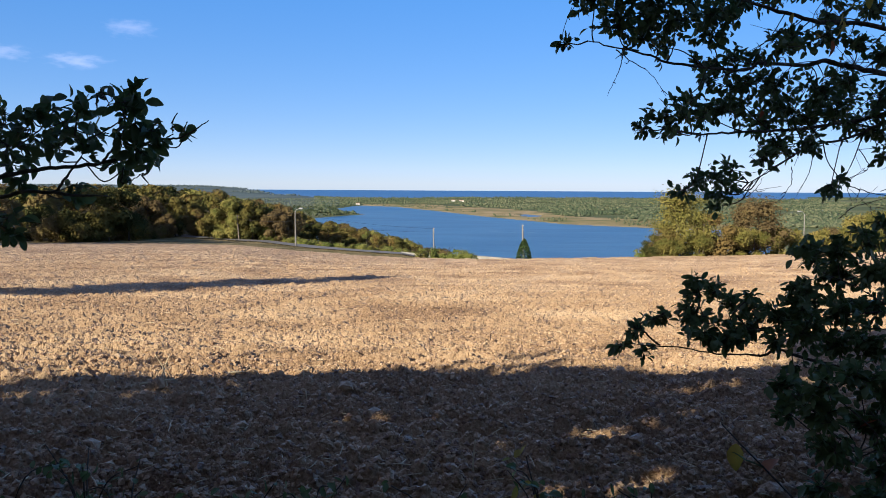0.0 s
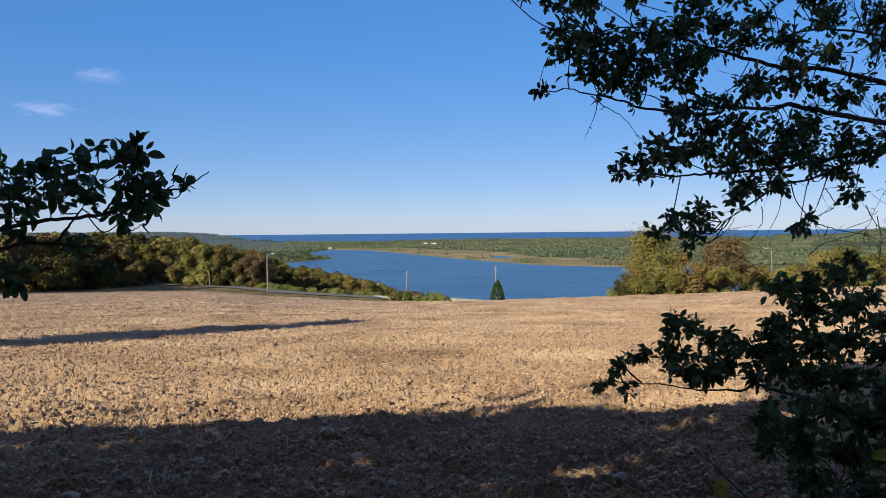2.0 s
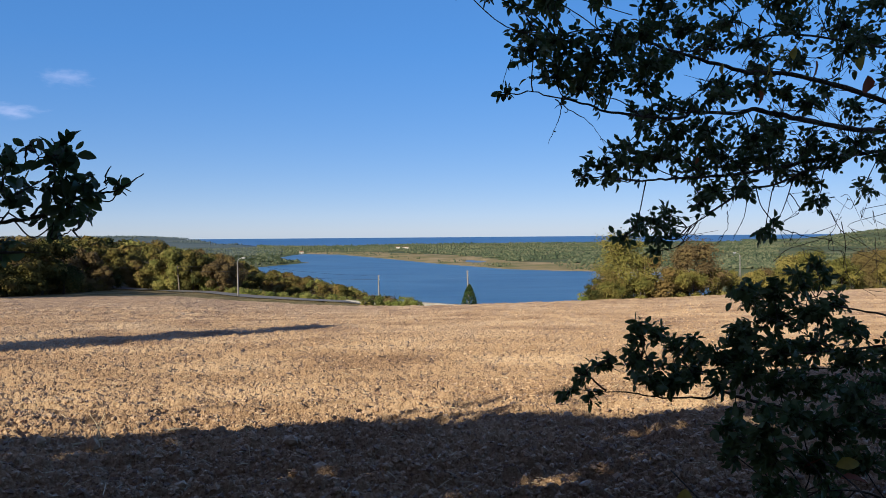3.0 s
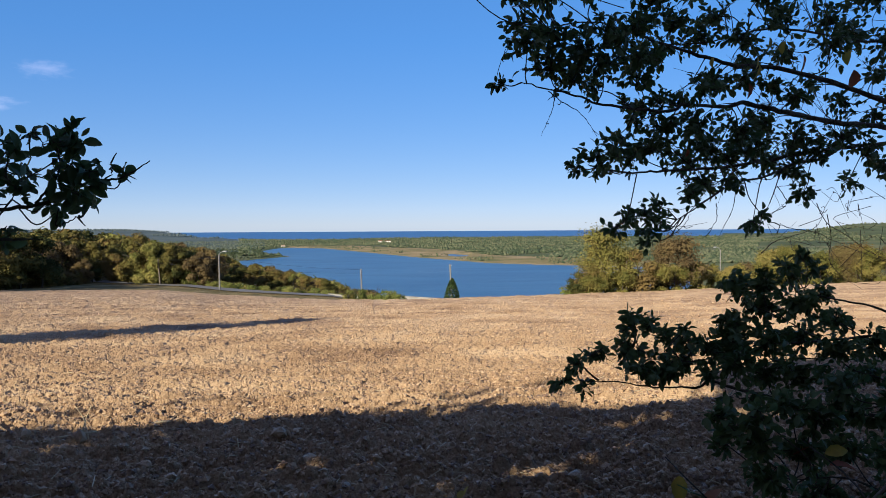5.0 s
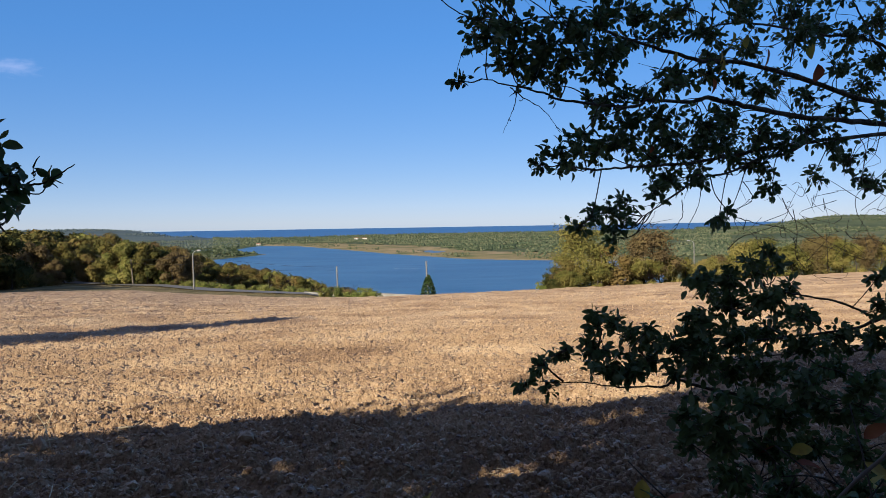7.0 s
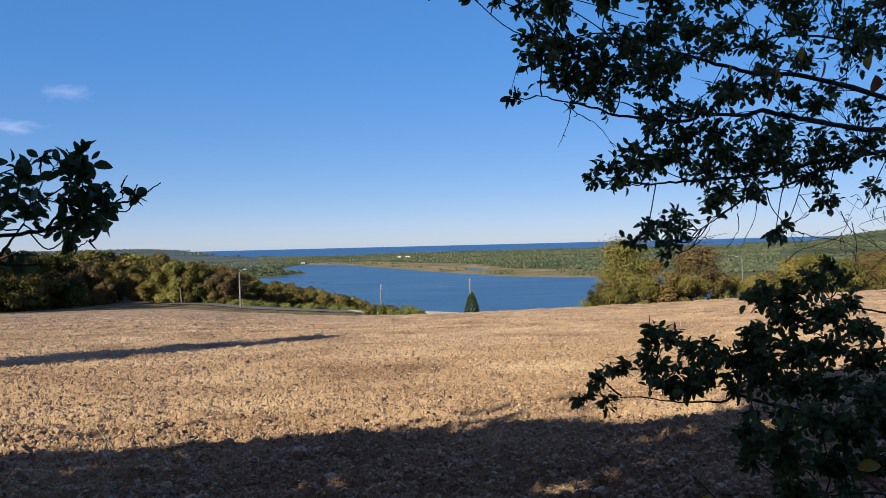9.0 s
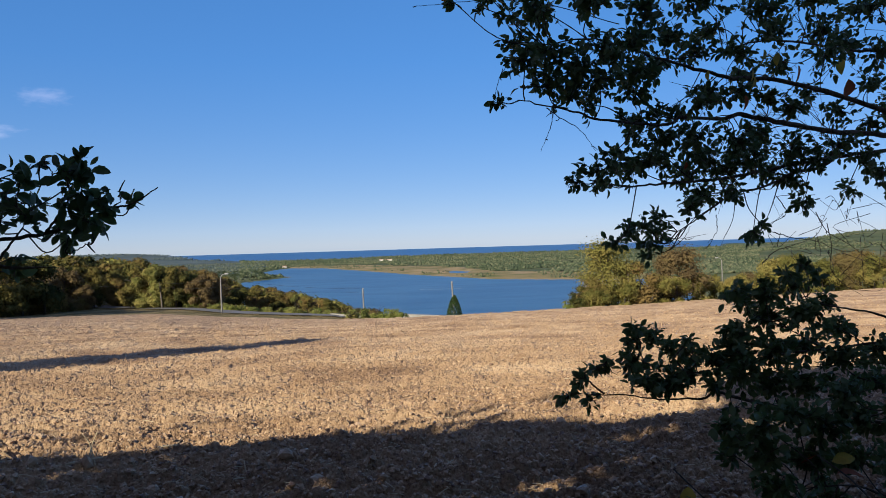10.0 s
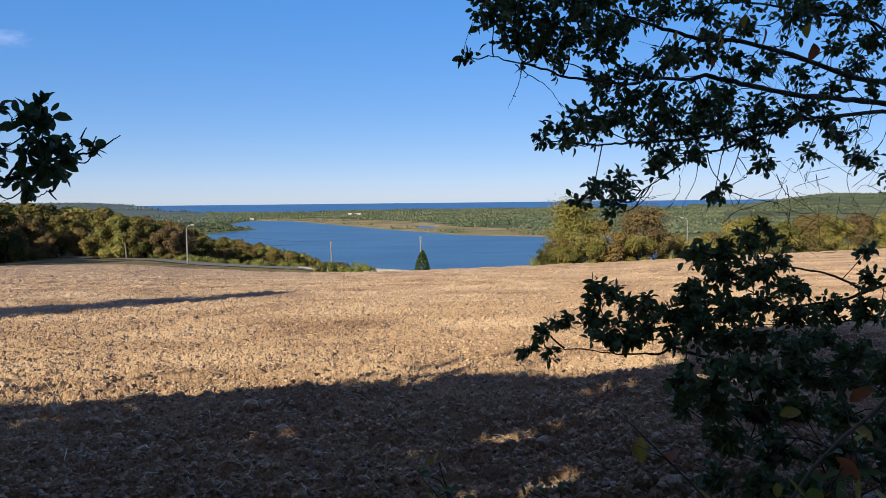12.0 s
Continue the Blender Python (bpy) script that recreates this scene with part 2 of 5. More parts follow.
ROOF = material("roof_tile", [(0.30, 0.13, 0.08), (0.40, 0.20, 0.13)], 2.0, 0.9)
WHITEWASH = material("whitewash", [(0.66, 0.64, 0.60), (0.78, 0.77, 0.74)], 0.6, 0.9)
DARK_GLASS = material("dark_window", [(0.03, 0.035, 0.04), (0.05, 0.055, 0.06)], 1.0, 0.1, sheen=0.5)

WATER = bpy.data.materials.new("lake_water")
WATER.use_nodes = True
wn = WATER.node_tree
wp = wn.nodes["Principled BSDF"]
wp.inputs["Base Color"].default_value = (0.018, 0.075, 0.19, 1)
wp.inputs["Roughness"].default_value = 0.28
wp.inputs["IOR"].default_value = 1.33
wp.inputs["Specular IOR Level"].default_value = 0.3
wlong = wn.nodes.new("ShaderNodeTexNoise")
wlong.inputs["Scale"].default_value, wlong.inputs["Detail"].default_value = 1.0, 6
wramp = wn.nodes.new("ShaderNodeValToRGB")
wramp.color_ramp.elements[0].position, wramp.color_ramp.elements[0].color = 0.38, (0.016, 0.072, 0.165, 1)
wramp.color_ramp.elements[1].position, wramp.color_ramp.elements[1].color = 0.62, (0.052, 0.135, 0.240, 1)
wn.links.new(wlong.outputs[0], wramp.inputs[0])
wn.links.new(wramp.outputs[0], wp.inputs["Base Color"])
wgeo = wn.nodes.new("ShaderNodeNewGeometry")
ripple = wn.nodes.new("ShaderNodeTexNoise")
ripple.inputs["Scale"].default_value, ripple.inputs["Detail"].default_value = 0.6, 4
wn.links.new(wgeo.outputs["Position"], ripple.inputs["Vector"])
wstretch = wn.nodes.new("ShaderNodeVectorMath")
wstretch.operation = "MULTIPLY"
wstretch.inputs[1].default_value = (0.012, 0.035, 1.0)
wn.links.new(wgeo.outputs["Position"], wstretch.inputs[0])
wn.links.new(wstretch.outputs[0], wlong.inputs["Vector"])
wbump = wn.nodes.new("ShaderNodeBump")
wbump.inputs["Strength"].default_value, wbump.inputs["Distance"].default_value = 0.35, 0.5
wn.links.new(ripple.outputs[0], wbump.inputs["Height"])
wn.links.new(wbump.outputs[0], wp.inputs["Normal"])
SEA = WATER.copy()
SEA.name = "sea_water"
SEA.node_tree.nodes["Principled BSDF"].inputs["Specular IOR Level"].default_value = 0.12
for e_, c_ in zip([n_ for n_ in SEA.node_tree.nodes if n_.type == "VALTORGB"][0].color_ramp.elements, ((0.006, 0.066, 0.22, 1), (0.014, 0.085, 0.25, 1))):
    e_.color = c_


# ---- building helpers ----
def mesh_of(name, verts, faces, mat, smooth=False):
    me = bpy.data.meshes.new(name)
    me.from_pydata(np.asarray(verts).tolist(), [], faces if isinstance(faces, list) else faces.tolist())
    me.materials.append(mat)
    if smooth:
        me.polygons.foreach_set("use_smooth", [True] * len(me.polygons))
    me.update()
    return me


def mesh_part(name, verts, faces, mat, parent, label="", smooth=False):
    ob = new(name, mesh_of(name, verts, faces, mat, smooth))
    ob.parent = parent
    if label:
        tagged(ob, label)
    return ob


def part(name, bm, mat, parent, label="", smooth=False):
    me = bpy.data.meshes.new(name)
    bm.to_mesh(me)
    bm.free()
    me.materials.append(mat)
    if smooth:
        me.polygons.foreach_set("use_smooth", [True] * len(me.polygons))
    ob = new(name, me)
    ob.parent = parent
    if label:
        tagged(ob, label)
    return ob


def thing(name, label, category, group="", place=(0, 0, 0), kind=""):
    ob = new(name)
    ob.empty_display_size = 0.2
    ob.location = place
    return tagged(ob, label, category, group, kind)


def curve_points(points, steps=4):
    """A smooth line through points (Catmull-Rom)."""
    p = [np.array(q, float) for q in points]
    p = [2 * p[0] - p[1]] + p + [2 * p[-1] - p[-2]]
    out = []
    for i in range(1, len(p) - 2):
        for k in range(steps):
            t = k / steps
            out.append(0.5 * (2 * p[i] + (p[i + 1] - p[i - 1]) * t + (2 * p[i - 1] - 5 * p[i] + 4 * p[i + 1] - p[i + 2]) * t * t
                              + (3 * p[i] - p[i - 1] - 3 * p[i + 1] + p[i + 2]) * t ** 3))
    out.append(p[-2])
    return np.array(out)


def tube(points, r0, r1, sides=6, knots=0.0, rng=None):
    """Vertices and faces of a tapered round stem along points."""
    n = len(points)
    d = np.gradient(points, axis=0)
    d /= np.linalg.norm(d, axis=1)[:, None] + 1e-9
    up = np.where(np.abs(d[:, 2:3]) > 0.9, np.array([[1.0, 0, 0]]), np.array([[0, 0, 1.0]]))
    a = np.cross(d, up)
    a /= np.linalg.norm(a, axis=1)[:, None] + 1e-9
    b = np.cross(d, a)
    r = np.linspace(r0, r1, n)
    if knots and rng is not None:
        r = r * (1 + knots * rng.uniform(-1, 1, n))
    ang = np.arange(sides) * 2 * math.pi / sides
    v = (points[:, None, :] + r[:, None, None] * (a[:, None, :] * np.cos(ang)[None, :, None] + b[:, None, :] * np.sin(ang)[None, :, None])).reshape(-1, 3)
    f = []
    for i in range(n - 1):
        for k in range(sides):
            k2 = (k + 1) % sides
            f.append((i * sides + k, i * sides + k2, (i + 1) * sides + k2, (i + 1) * sides + k))
    f.append(tuple(range(sides - 1, -1, -1)))
    f.append(tuple((n - 1) * sides + k for k in range(sides)))
    return v, f


def joined(pieces):
    vs, fs, at = [], [], 0
    for v, f in pieces:
        vs.append(np.asarray(v, float))
        fs += [tuple(i + at for i in q) for q in f]
        at += len(v)
    return np.concatenate(vs), fs


def box(x0, x1, y0, y1, z0, z1, bevel=0.0):
    bm = bmesh.new()
    bmesh.ops.create_cube(bm, size=1)
    for v in bm.verts:
        v.co = Vector(((x0 + x1) / 2 + v.co.x * (x1 - x0), (y0 + y1) / 2 + v.co.y * (y1 - y0), (z0 + z1) / 2 + v.co.z * (z1 - z0)))
    if bevel:
        bmesh.ops.bevel(bm, geom=bm.edges[:], offset=bevel, segments=2, affect="EDGES")
    return bm


def random_turns(rng, n):
    q = rng.normal(size=(n, 4))
    q /= np.linalg.norm(q, axis=1)[:, None]
    w, x, y, z = q.T
    return np.stack([1 - 2 * (y * y + z * z), 2 * (x * y - z * w), 2 * (x * z + y * w), 2 * (x * y + z * w), 1 - 2 * (x * x + z * z), 2 * (y * z - x * w),
                     2 * (x * z - y * w), 2 * (y * z + x * w), 1 - 2 * (x * x + y * y)], 1).reshape(n, 3, 3)


def turns_facing(n, rng):
    """Turns that take z to the directions n, with a random spin."""
    z = n / (np.linalg.norm(n, axis=1)[:, None] + 1e-9)
    a = rng.normal(size=z.shape)
    x = np.cross(a, z)
    x /= np.linalg.norm(x, axis=1)[:, None] + 1e-9
    return np.stack([x, np.cross(z, x), z], 2)


def scattered(template_v, template_f, places, turns, sizes):
    """Many copies of one small shape in one mesh."""
    tv = np.asarray(template_v, float)
    v = np.einsum("nij,kj->nki", turns, tv) * np.asarray(sizes)[:, None, None] + np.asarray(places)[:, None, :]
    k = len(tv)
    f = [tuple(i + a * k for i in q) for a in range(len(places)) for q in template_f]
    return v.reshape(-1, 3), f


def lattice_noise(x, y, seed):
    """Smooth value noise in -1 to 1 over the plane."""
    xi, yi = np.floor(x).astype(np.int64), np.floor(y).astype(np.int64)
    fx, fy = x - xi, y - yi
    fx, fy = fx * fx * (3 - 2 * fx), fy * fy * (3 - 2 * fy)

    def corner(a, b):
        h = (a * 374761393 + b * 668265263 + seed * 974634777) & 0xFFFFFFFF
        h = ((h ^ (h >> 13)) * 1274126177) & 0xFFFFFFFF
        return ((h ^ (h >> 16)) & 0xFFFF) / 32767.5 - 1
    return ((corner(xi, yi) * (1 - fx) + corner(xi + 1, yi) * fx) * (1 - fy) + (corner(xi, yi + 1) * (1 - fx) + corner(xi + 1, yi + 1) * fx) * fy)


def ease(a, b, x):
    t = np.clip((x - a) / (b - a), 0, 1)
    return t * t * (3 - 2 * t)


def graded(fine, lo, hi, ratio, end_lo, end_hi):
    """Grid lines: even steps between lo and hi, growing beyond."""
    mid = list(np.arange(lo, hi, fine))
    up, s, a = [], fine, mid[-1]
    while a < end_hi:
        s *= ratio
        a += s
        up.append(a)
    down, s, a = [], fine, mid[0]
    while a > end_lo:
        s *= ratio
        a -= s
        down.append(a)
    return np.array(down[::-1] + mid + up)


def sheet(name, xs, ys, height, mat, label, smooth=True, fan=None):
    """A surface over grid lines; with fan (at, growth) the columns spread apart as y grows."""
    gx, gy = np.meshgrid(xs, ys)
    if fan:
        outer = xs[-1]
        s = np.clip(np.maximum(gy, fan[0]) / outer, 0, 1)
        a = np.abs(gx) / outer
        gx = np.sign(gx) * outer * np.where(a < 0.75, a * s, 0.75 * s + (a - 0.75) * 4 * (1 - 0.75 * s))
    gz = height(gx, gy)
    v = np.stack([gx, gy, gz], -1).reshape(-1, 3)
    nx, ny = len(xs), len(ys)
    a = (np.arange(ny - 1)[:, None] * nx + np.arange(nx - 1)[None, :]).ravel()
    q = np.stack([a, a + 1, a + 1 + nx, a + nx], 1)
    me = bpy.data.meshes.new(name)
    me.vertices.add(len(v))
    me.vertices.foreach_set("co", v.ravel())
    me.loops.add(q.size)
    me.loops.foreach_set("vertex_index", q.ravel())
    me.polygons.add(len(q))
    me.polygons.foreach_set("loop_start", np.arange(len(q)) * 4)
    me.polygons.foreach_set("use_smooth", np.full(len(q), smooth))
    me.update(calc_edges=True)
    me.materials.append(mat)
    return tagged(new(name, me), label, name, kind="structure")


# ---- the lie of the land ----
WATER_Z, PLAIN_Z = -38.4, -36.6
EDGE_U = [-0.9, -0.553, -0.447, -0.341, -0.257, -0.186, -0.116, -0.045, 0.011, 0.082, 0.152, 0.223, 0.293, 0.364, 0.448, 0.553, 0.75, 0.9]
EDGE_Y = [120, 135, 140, 140, 140, 135, 120, 105, 95, 88, 86, 86, 88, 92, 96, 100, 104, 104]
EDGE_FALL = [.066, .0656, .0644, .0648, .0659, .0717, .0749, .0770, .0766, .0743, .0730, .0714, .0702, .0695, .0678, .0654, .061, .058]
LAKE = np.array([(-40, 330), (-95, 500), (-140, 800), (-150, 930), (-102, 1060), (-118, 1090), (-172, 1250), (-160, 1440), (-149, 1469), (-83, 1402),
                 (-21, 1226), (53, 996), (124, 816), (181, 765), (262, 712), (215, 520), (150, 350), (70, 320)], float)
MARSH = np.array([(-149, 1469), (-83, 1402), (-21, 1226), (53, 996), (124, 816), (181, 765), (262, 712), (330, 760), (240, 860), (150, 1010), (125, 1180), (75, 1330), (-40, 1500), (-149, 1530)], float)


def inside(poly, x, y):
    c = np.zeros(np.shape(x), bool)
    for (ax, ay), (bx, by) in zip(poly, np.roll(poly, -1, 0)):
        c ^= ((ay > y) != (by > y)) & (x < (bx - ax) * (y - ay) / (by - ay + 1e-12) + ax)
    return c


def distance_to(poly, x, y):
    best = np.full(np.shape(x), 1e9)
    for (ax, ay), (bx, by) in zip(poly, np.roll(poly, -1, 0)):
        t = np.clip(((x - ax) * (bx - ax) + (y - ay) * (by - ay)) / ((bx - ax) ** 2 + (by - ay) ** 2), 0, 1)
        best = np.minimum(best, np.hypot(x - ax - t * (bx - ax), y - ay - t * (by - ay)))
    return best


def bearing(x, y):
    return x / np.maximum(y, 30.0)


def field_edge(x, y):
    return np.interp(bearing(x, y), EDGE_U, EDGE_Y)


def field_base(x, y):
    w = ease(15, 80, y)
    return -y * (0.069 * (1 - w) + np.interp(bearing(x, y), EDGE_U, EDGE_FALL) * w)


def terrain(x, y):
    """The ground's height without the ploughed relief."""
    x, y = np.asarray(x, float), np.asarray(y, float)
    u = bearing(x, y)
    e = field_edge(x, y)
    near = field_base(x, np.minimum(y, e))
    beyond = np.maximum(y - e, 0)
    shelf = np.interp(u, [-0.3, -0.2, -0.13, -0.05, 0.0, 0.1, 0.3, 0.6], [0.035, 0.045, 0.055, 0.065, 0.11, 0.14, 0.12, 0.08])
    slope = np.interp(u, [-0.6, -0.35, -0.22, -0.13, -0.05, 0.05, 0.6], [0.02, 0.03, 0.06, 0.11, 0.15, 0.15, 0.14])
    z = near - shelf * np.minimum(beyond, 26) - slope * np.maximum(beyond - 26, 0)
    z = np.where(y < 0, -0.02 * y, z)
    z = z - 14.0 * ease(300, 600, y) * ease(-0.1, -0.3, u)
    plain = PLAIN_Z + 1.0 * lattice_noise(x / 90, y / 90, 4)
    plain = plain + 32 * ease(0.47, 0.66, u) * np.exp(-((y - 2050) / 420) ** 2) * (1 + 0.12 * lattice_noise(x / 260, y / 260, 9))
    plain = plain + 26 * ease(-0.14, -0.33, u) * np.exp(-((y - 3300) / 500) ** 2) * (1 + 0.15 * lattice_noise(x / 400, y / 400, 5))
    plain = plain + 6 * ease(-0.20, -0.42, u) * np.exp(-((y - 900) / 500) ** 2)
    shore = np.interp(u, [-0.28, -0.21, -0.15, -0.12, 0.1], [3900, 2700, 2250, 2120, 2350]) + 60 * lattice_noise(x / 200, x * 0 + 0.5, 3)
    shore = np.where(u > 0.45, 2900, shore)
    plain = plain - 14 * ease(0, 120, y - shore)
    z = np.maximum(z, plain)
    z = np.where(y > 700, plain, z)
    d = distance_to(LAKE, x, y)
    wet = inside(LAKE, x, y)
    z = np.where(wet, np.minimum(z, WATER_Z - np.minimum(d * 0.2, 5)), z)
    z = np.where(((x - 112) / 15) ** 2 + ((y - 1035) / 45) ** 2 < 1, WATER_Z - 0.6, z)
    bank = ease(0, 60, d)
    z = np.where(~wet & (y > 320) & (d < 60), np.minimum(z, WATER_Z + 0.35 + (np.maximum(z, WATER_Z + 0.35) - WATER_Z - 0.35) * bank), z)
    return z


def on_ground(x, y):
    return float(terrain(np.array([x]), np.array([y]))[0])


def ground_height(x, y):
    z = terrain(x, y)
    e = field_edge(x, y)
    under = ease(1.5, 3.5, y) * (1 - ease(-2.0, -0.3, y - e)) * (1 - ease(100, 108, np.abs(x)))
    return z - 0.45 * under + 0.05 * lattice_noise(x * 1.3, y * 1.3, 2) * (1 - ease(100, 300, y))


def clod_domes(x, y, cell, seed, share, tall):
    """Rounded lumps of earth, one to a cell at most, of uneven size; share: how many cells hold one."""
    x = x + 0.22 * cell * lattice_noise(x * 2.6 / cell, y * 2.6 / cell, seed + 1)
    y = y + 0.22 * cell * lattice_noise(x * 2.6 / cell, y * 2.6 / cell, seed + 2)
    gx, gy = np.floor(x / cell).astype(np.int64), np.floor(y / cell).astype(np.int64)
    best = np.zeros(np.shape(x))
    for i in (-1, 0, 1):
        for j in (-1, 0, 1):
            h = ((gx + i) * 374761393 + (gy + j) * 668265263 + seed * 974634777) & 0xFFFFFFFF
            h = ((h ^ (h >> 13)) * 1274126177) & 0xFFFFFFFF
            h = h ^ (h >> 16)
            a, b, c, e = (h & 255) / 255, ((h >> 8) & 255) / 255, ((h >> 16) & 255) / 255, ((h >> 24) & 255) / 255
            r = cell * (0.30 + 0.42 * c)
            d = ((x - (gx + i + a) * cell) / (1.85 * r)) ** 2 + ((y - (gy + j + b) * cell) / (0.85 * r)) ** 2
            best = np.maximum(best, np.where(e < share, tall * (0.35 + 0.65 * c) * np.maximum(1 - d, 0) ** 0.6, 0))
    return best


def field_height(x, y):
    e = field_edge(x, y)
    z = np.where(y <= e, field_base(x, y), terrain(x, y) - 0.3)
    rows = np.sin((y - 0.10 * x + 0.25 * lattice_noise(x * 0.5, y * 0.5, 17)) * 2 * math.pi / 0.62)
    lumps = lattice_noise(x * 3.2, y * 5.0, 11)
    crumbs = lattice_noise(x * 8.0, y * 16.0, 12)
    swell = lattice_noise(x * 0.8, y * 1.1, 14)
    wide = lattice_noise(x * 0.16, y * 0.2, 15)
    harrow = np.sin((y - 0.10 * x + 0.12 * lattice_noise(x * 0.9, y * 0.9, 18)) * 2 * math.pi / 0.18)
    rough = 1 + 1.2 * (1 - ease(8, 12, y))  # the headland lies rougher
    near = 1 - ease(22, 40, y)
    z = z + (0.030 * rows + (0.012 + 0.010 * rough) * harrow + 0.024 * np.maximum(lumps, -0.5)) + 0.02 * swell + 0.05 * wide + 0.014 * np.abs(crumbs)
    z = z + near * (clod_domes(x, y, 0.12, 5, 0.66, 0.060) + rough * clod_domes(x, y, 0.066, 6, 0.66, 0.034))
    z = z + (1 - near) * (0.075 * np.abs(lattice_noise(x * 2.3, y * 4, 19)) + 0.055 * np.abs(lattice_noise(x * 4.6, y * 8, 20)))
    z = z - 1.2 * ease(-0.6, 2.0, y - e) - 0.35 * (1 - ease(2.0, 3.4, y + 0.25 * swell))
    return z


ground = sheet("ground", graded(6.0, -210, 210, 1.07, -3200, 3200), graded(4.0, -60, 420, 1.02, -260, 4100), ground_height, VERGE, "rough grassy land falling to the lake and plain")
ground.data.materials.append(FAR_GROUND)
ground.data.materials.append(REEDS)
ground.data.materials.append(HAZE_TINTED_HILLS)
mids = np.zeros(len(ground.data.polygons) * 3)
ground.data.polygons.foreach_get("center", mids)
mids = mids.reshape(-1, 3)
belts = np.where(mids[:, 1] > 300, 1, 0)
# the far hills on the left get the colour with haze painted in
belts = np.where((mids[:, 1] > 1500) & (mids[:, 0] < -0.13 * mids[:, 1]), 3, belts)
belts = np.where(inside(MARSH, mids[:, 0], mids[:, 1]) | ((mids[:, 1] > 600) & (mids[:, 0] > -0.105 * mids[:, 1]) & (distance_to(LAKE, mids[:, 0], mids[:, 1]) < 14)), 2, belts)
ground.data.polygons.foreach_set("material_index", belts.astype(np.int32))

field_rows = [2.2]
while field_rows[-1] < 147:
    at = field_rows[-1]
    field_rows.append(at + max(0.010, 0.00070 * at ** 2 / (1.62 + 0.069 * at)))
field_columns = np.concatenate([np.linspace(-114, -72, 40, False), np.linspace(-72, 72, 720), np.linspace(72, 114, 41)[1:]])
field = sheet("field", field_columns, np.array(field_rows), field_height, SOIL, "ploughed and harrowed field of dry tan soil", False, (3.0, 1))
tagged(field, category="ploughed field")

water_xs = np.array([-5000, -2500, -800, 0, 800, 2500, 5000], float)
water = sheet("water", water_xs, np.array([250, 600, 1200, 2000, 3000, 4000, 5300], float), lambda x, y: np.full(x.shape, WATER_Z), WATER, "deep blue lake and sea under a clear sky")
water.data.materials.append(SEA)
for face in water.data.polygons:
    face.material_index = 1 if face.center.y > 2000 else 0


foam_line = curve_points([(40, 682), (52, 676), (66, 679), (77, 672)], 6)
fv = [(p[0], p[1] + o * (0.7 + 0.4 * math.sin(k * 1.7)), WATER_Z + 0.05) for k, p in enumerate(foam_line) for o in (-1, 1)]
ff = [(2 * k, 2 * k + 2, 2 * k + 3, 2 * k + 1) for k in range(len(foam_line) - 1)]
tagged(new("foam_streak", mesh_of("foam_streak", fv, ff, WHITEWASH)), "thin pale streak of foam on the lake", "foam", kind="structure")


# ---- the road beyond the field ----
def ribbon(line, width, lift, name, mat, label, category):
    pts = curve_points([(x, y, 0) for x, y in line], 6)
    d = np.gradient(pts, axis=0)
    d /= np.linalg.norm(d, axis=1)[:, None]
    side = np.stack([-d[:, 1], d[:, 0]], 1)
    cols = np.linspace(-0.5, 0.5, 5)
    v = []
    for p, s in zip(pts, side):
        for c in cols:
            x, y = p[0] + s[0] * c * width, p[1] + s[1] * c * width
            v.append((x, y, on_ground(x, y) + lift + 0.05 * (1 - (2 * c) ** 2)))
    n = len(cols)
    f = [(i * n + k, i * n + k + 1, (i + 1) * n + k + 1, (i + 1) * n + k) for i in range(len(pts) - 1) for k in range(n - 1)]
    ob = new(name, mesh_of(name, v, f, mat, True))
    return tagged(ob, label, category, kind="structure")


ROAD_LINE = [(-72, 200), (-55, 178), (-40, 163), (-28.6, 154), (-18.6, 143), (-9.8, 132), (-3.0, 121), (6, 109), (20, 101), (40, 104), (70, 112)]
road = ribbon(ROAD_LINE, 7.0, 0.18, "road", ASPHALT, "narrow grey asphalt country road past the field", "road")


# ---- trees and bushes at a distance ----
LEAF_QUAD = ([(0, -0.5, 0), (0.34, -0.05, 0.10), (0, 0.5, -0.04), (-0.34, -0.05, 0.10)], [(0, 1, 2, 3)])


def crown_mesh(name, rng, height, width, low, leaves, size, lobes, mat, ragged=0.25, keep=None):
    """A crown of many small leaves on uneven lobes, with gaps between them; keep: which of the leaves' places are grown."""
    centres, radii = [], []
    for k in range(lobes):
        a, h = rng.uniform(0, 2 * math.pi), rng.uniform(0, 1)
        ring = width * 0.5 * math.sqrt(max(0.05, 1 - (2 * h - 0.85) ** 2 * 0.75)) * rng.uniform(0.3, 0.95)
        centres.append((ring * math.cos(a), ring * math.sin(a), low + (height - low) * (0.04 + 0.86 * h)))
        radii.append(width * rng.uniform(0.11, 0.24))
    centres, radii = np.array(centres), np.array(radii)
    pick = rng.choice(lobes, leaves, p=radii ** 2 / np.sum(radii ** 2))
    d = rng.normal(size=(leaves, 3))
    d /= np.linalg.norm(d, axis=1)[:, None]
    d[:, 2] = np.where(rng.uniform(size=leaves) < 0.45, np.abs(d[:, 2]), d[:, 2])
    r = radii[pick] * (1 + ragged * rng.normal(size=leaves)) * np.where(rng.uniform(size=leaves) < 0.25, 0.6, 1.0)
    p = centres[pick] + d * r[:, None] * np.array([1, 1, 0.85])
    p[:, 2] = np.maximum(p[:, 2], 0.1)
    if keep is not None:
        ok = keep(p)
        p, d, leaves = p[ok], d[ok], int(ok.sum())
    facing = d + 0.28 * rng.normal(size=(leaves, 3)) + np.array([0, 0, 0.25])
    turns = turns_facing(facing, rng)
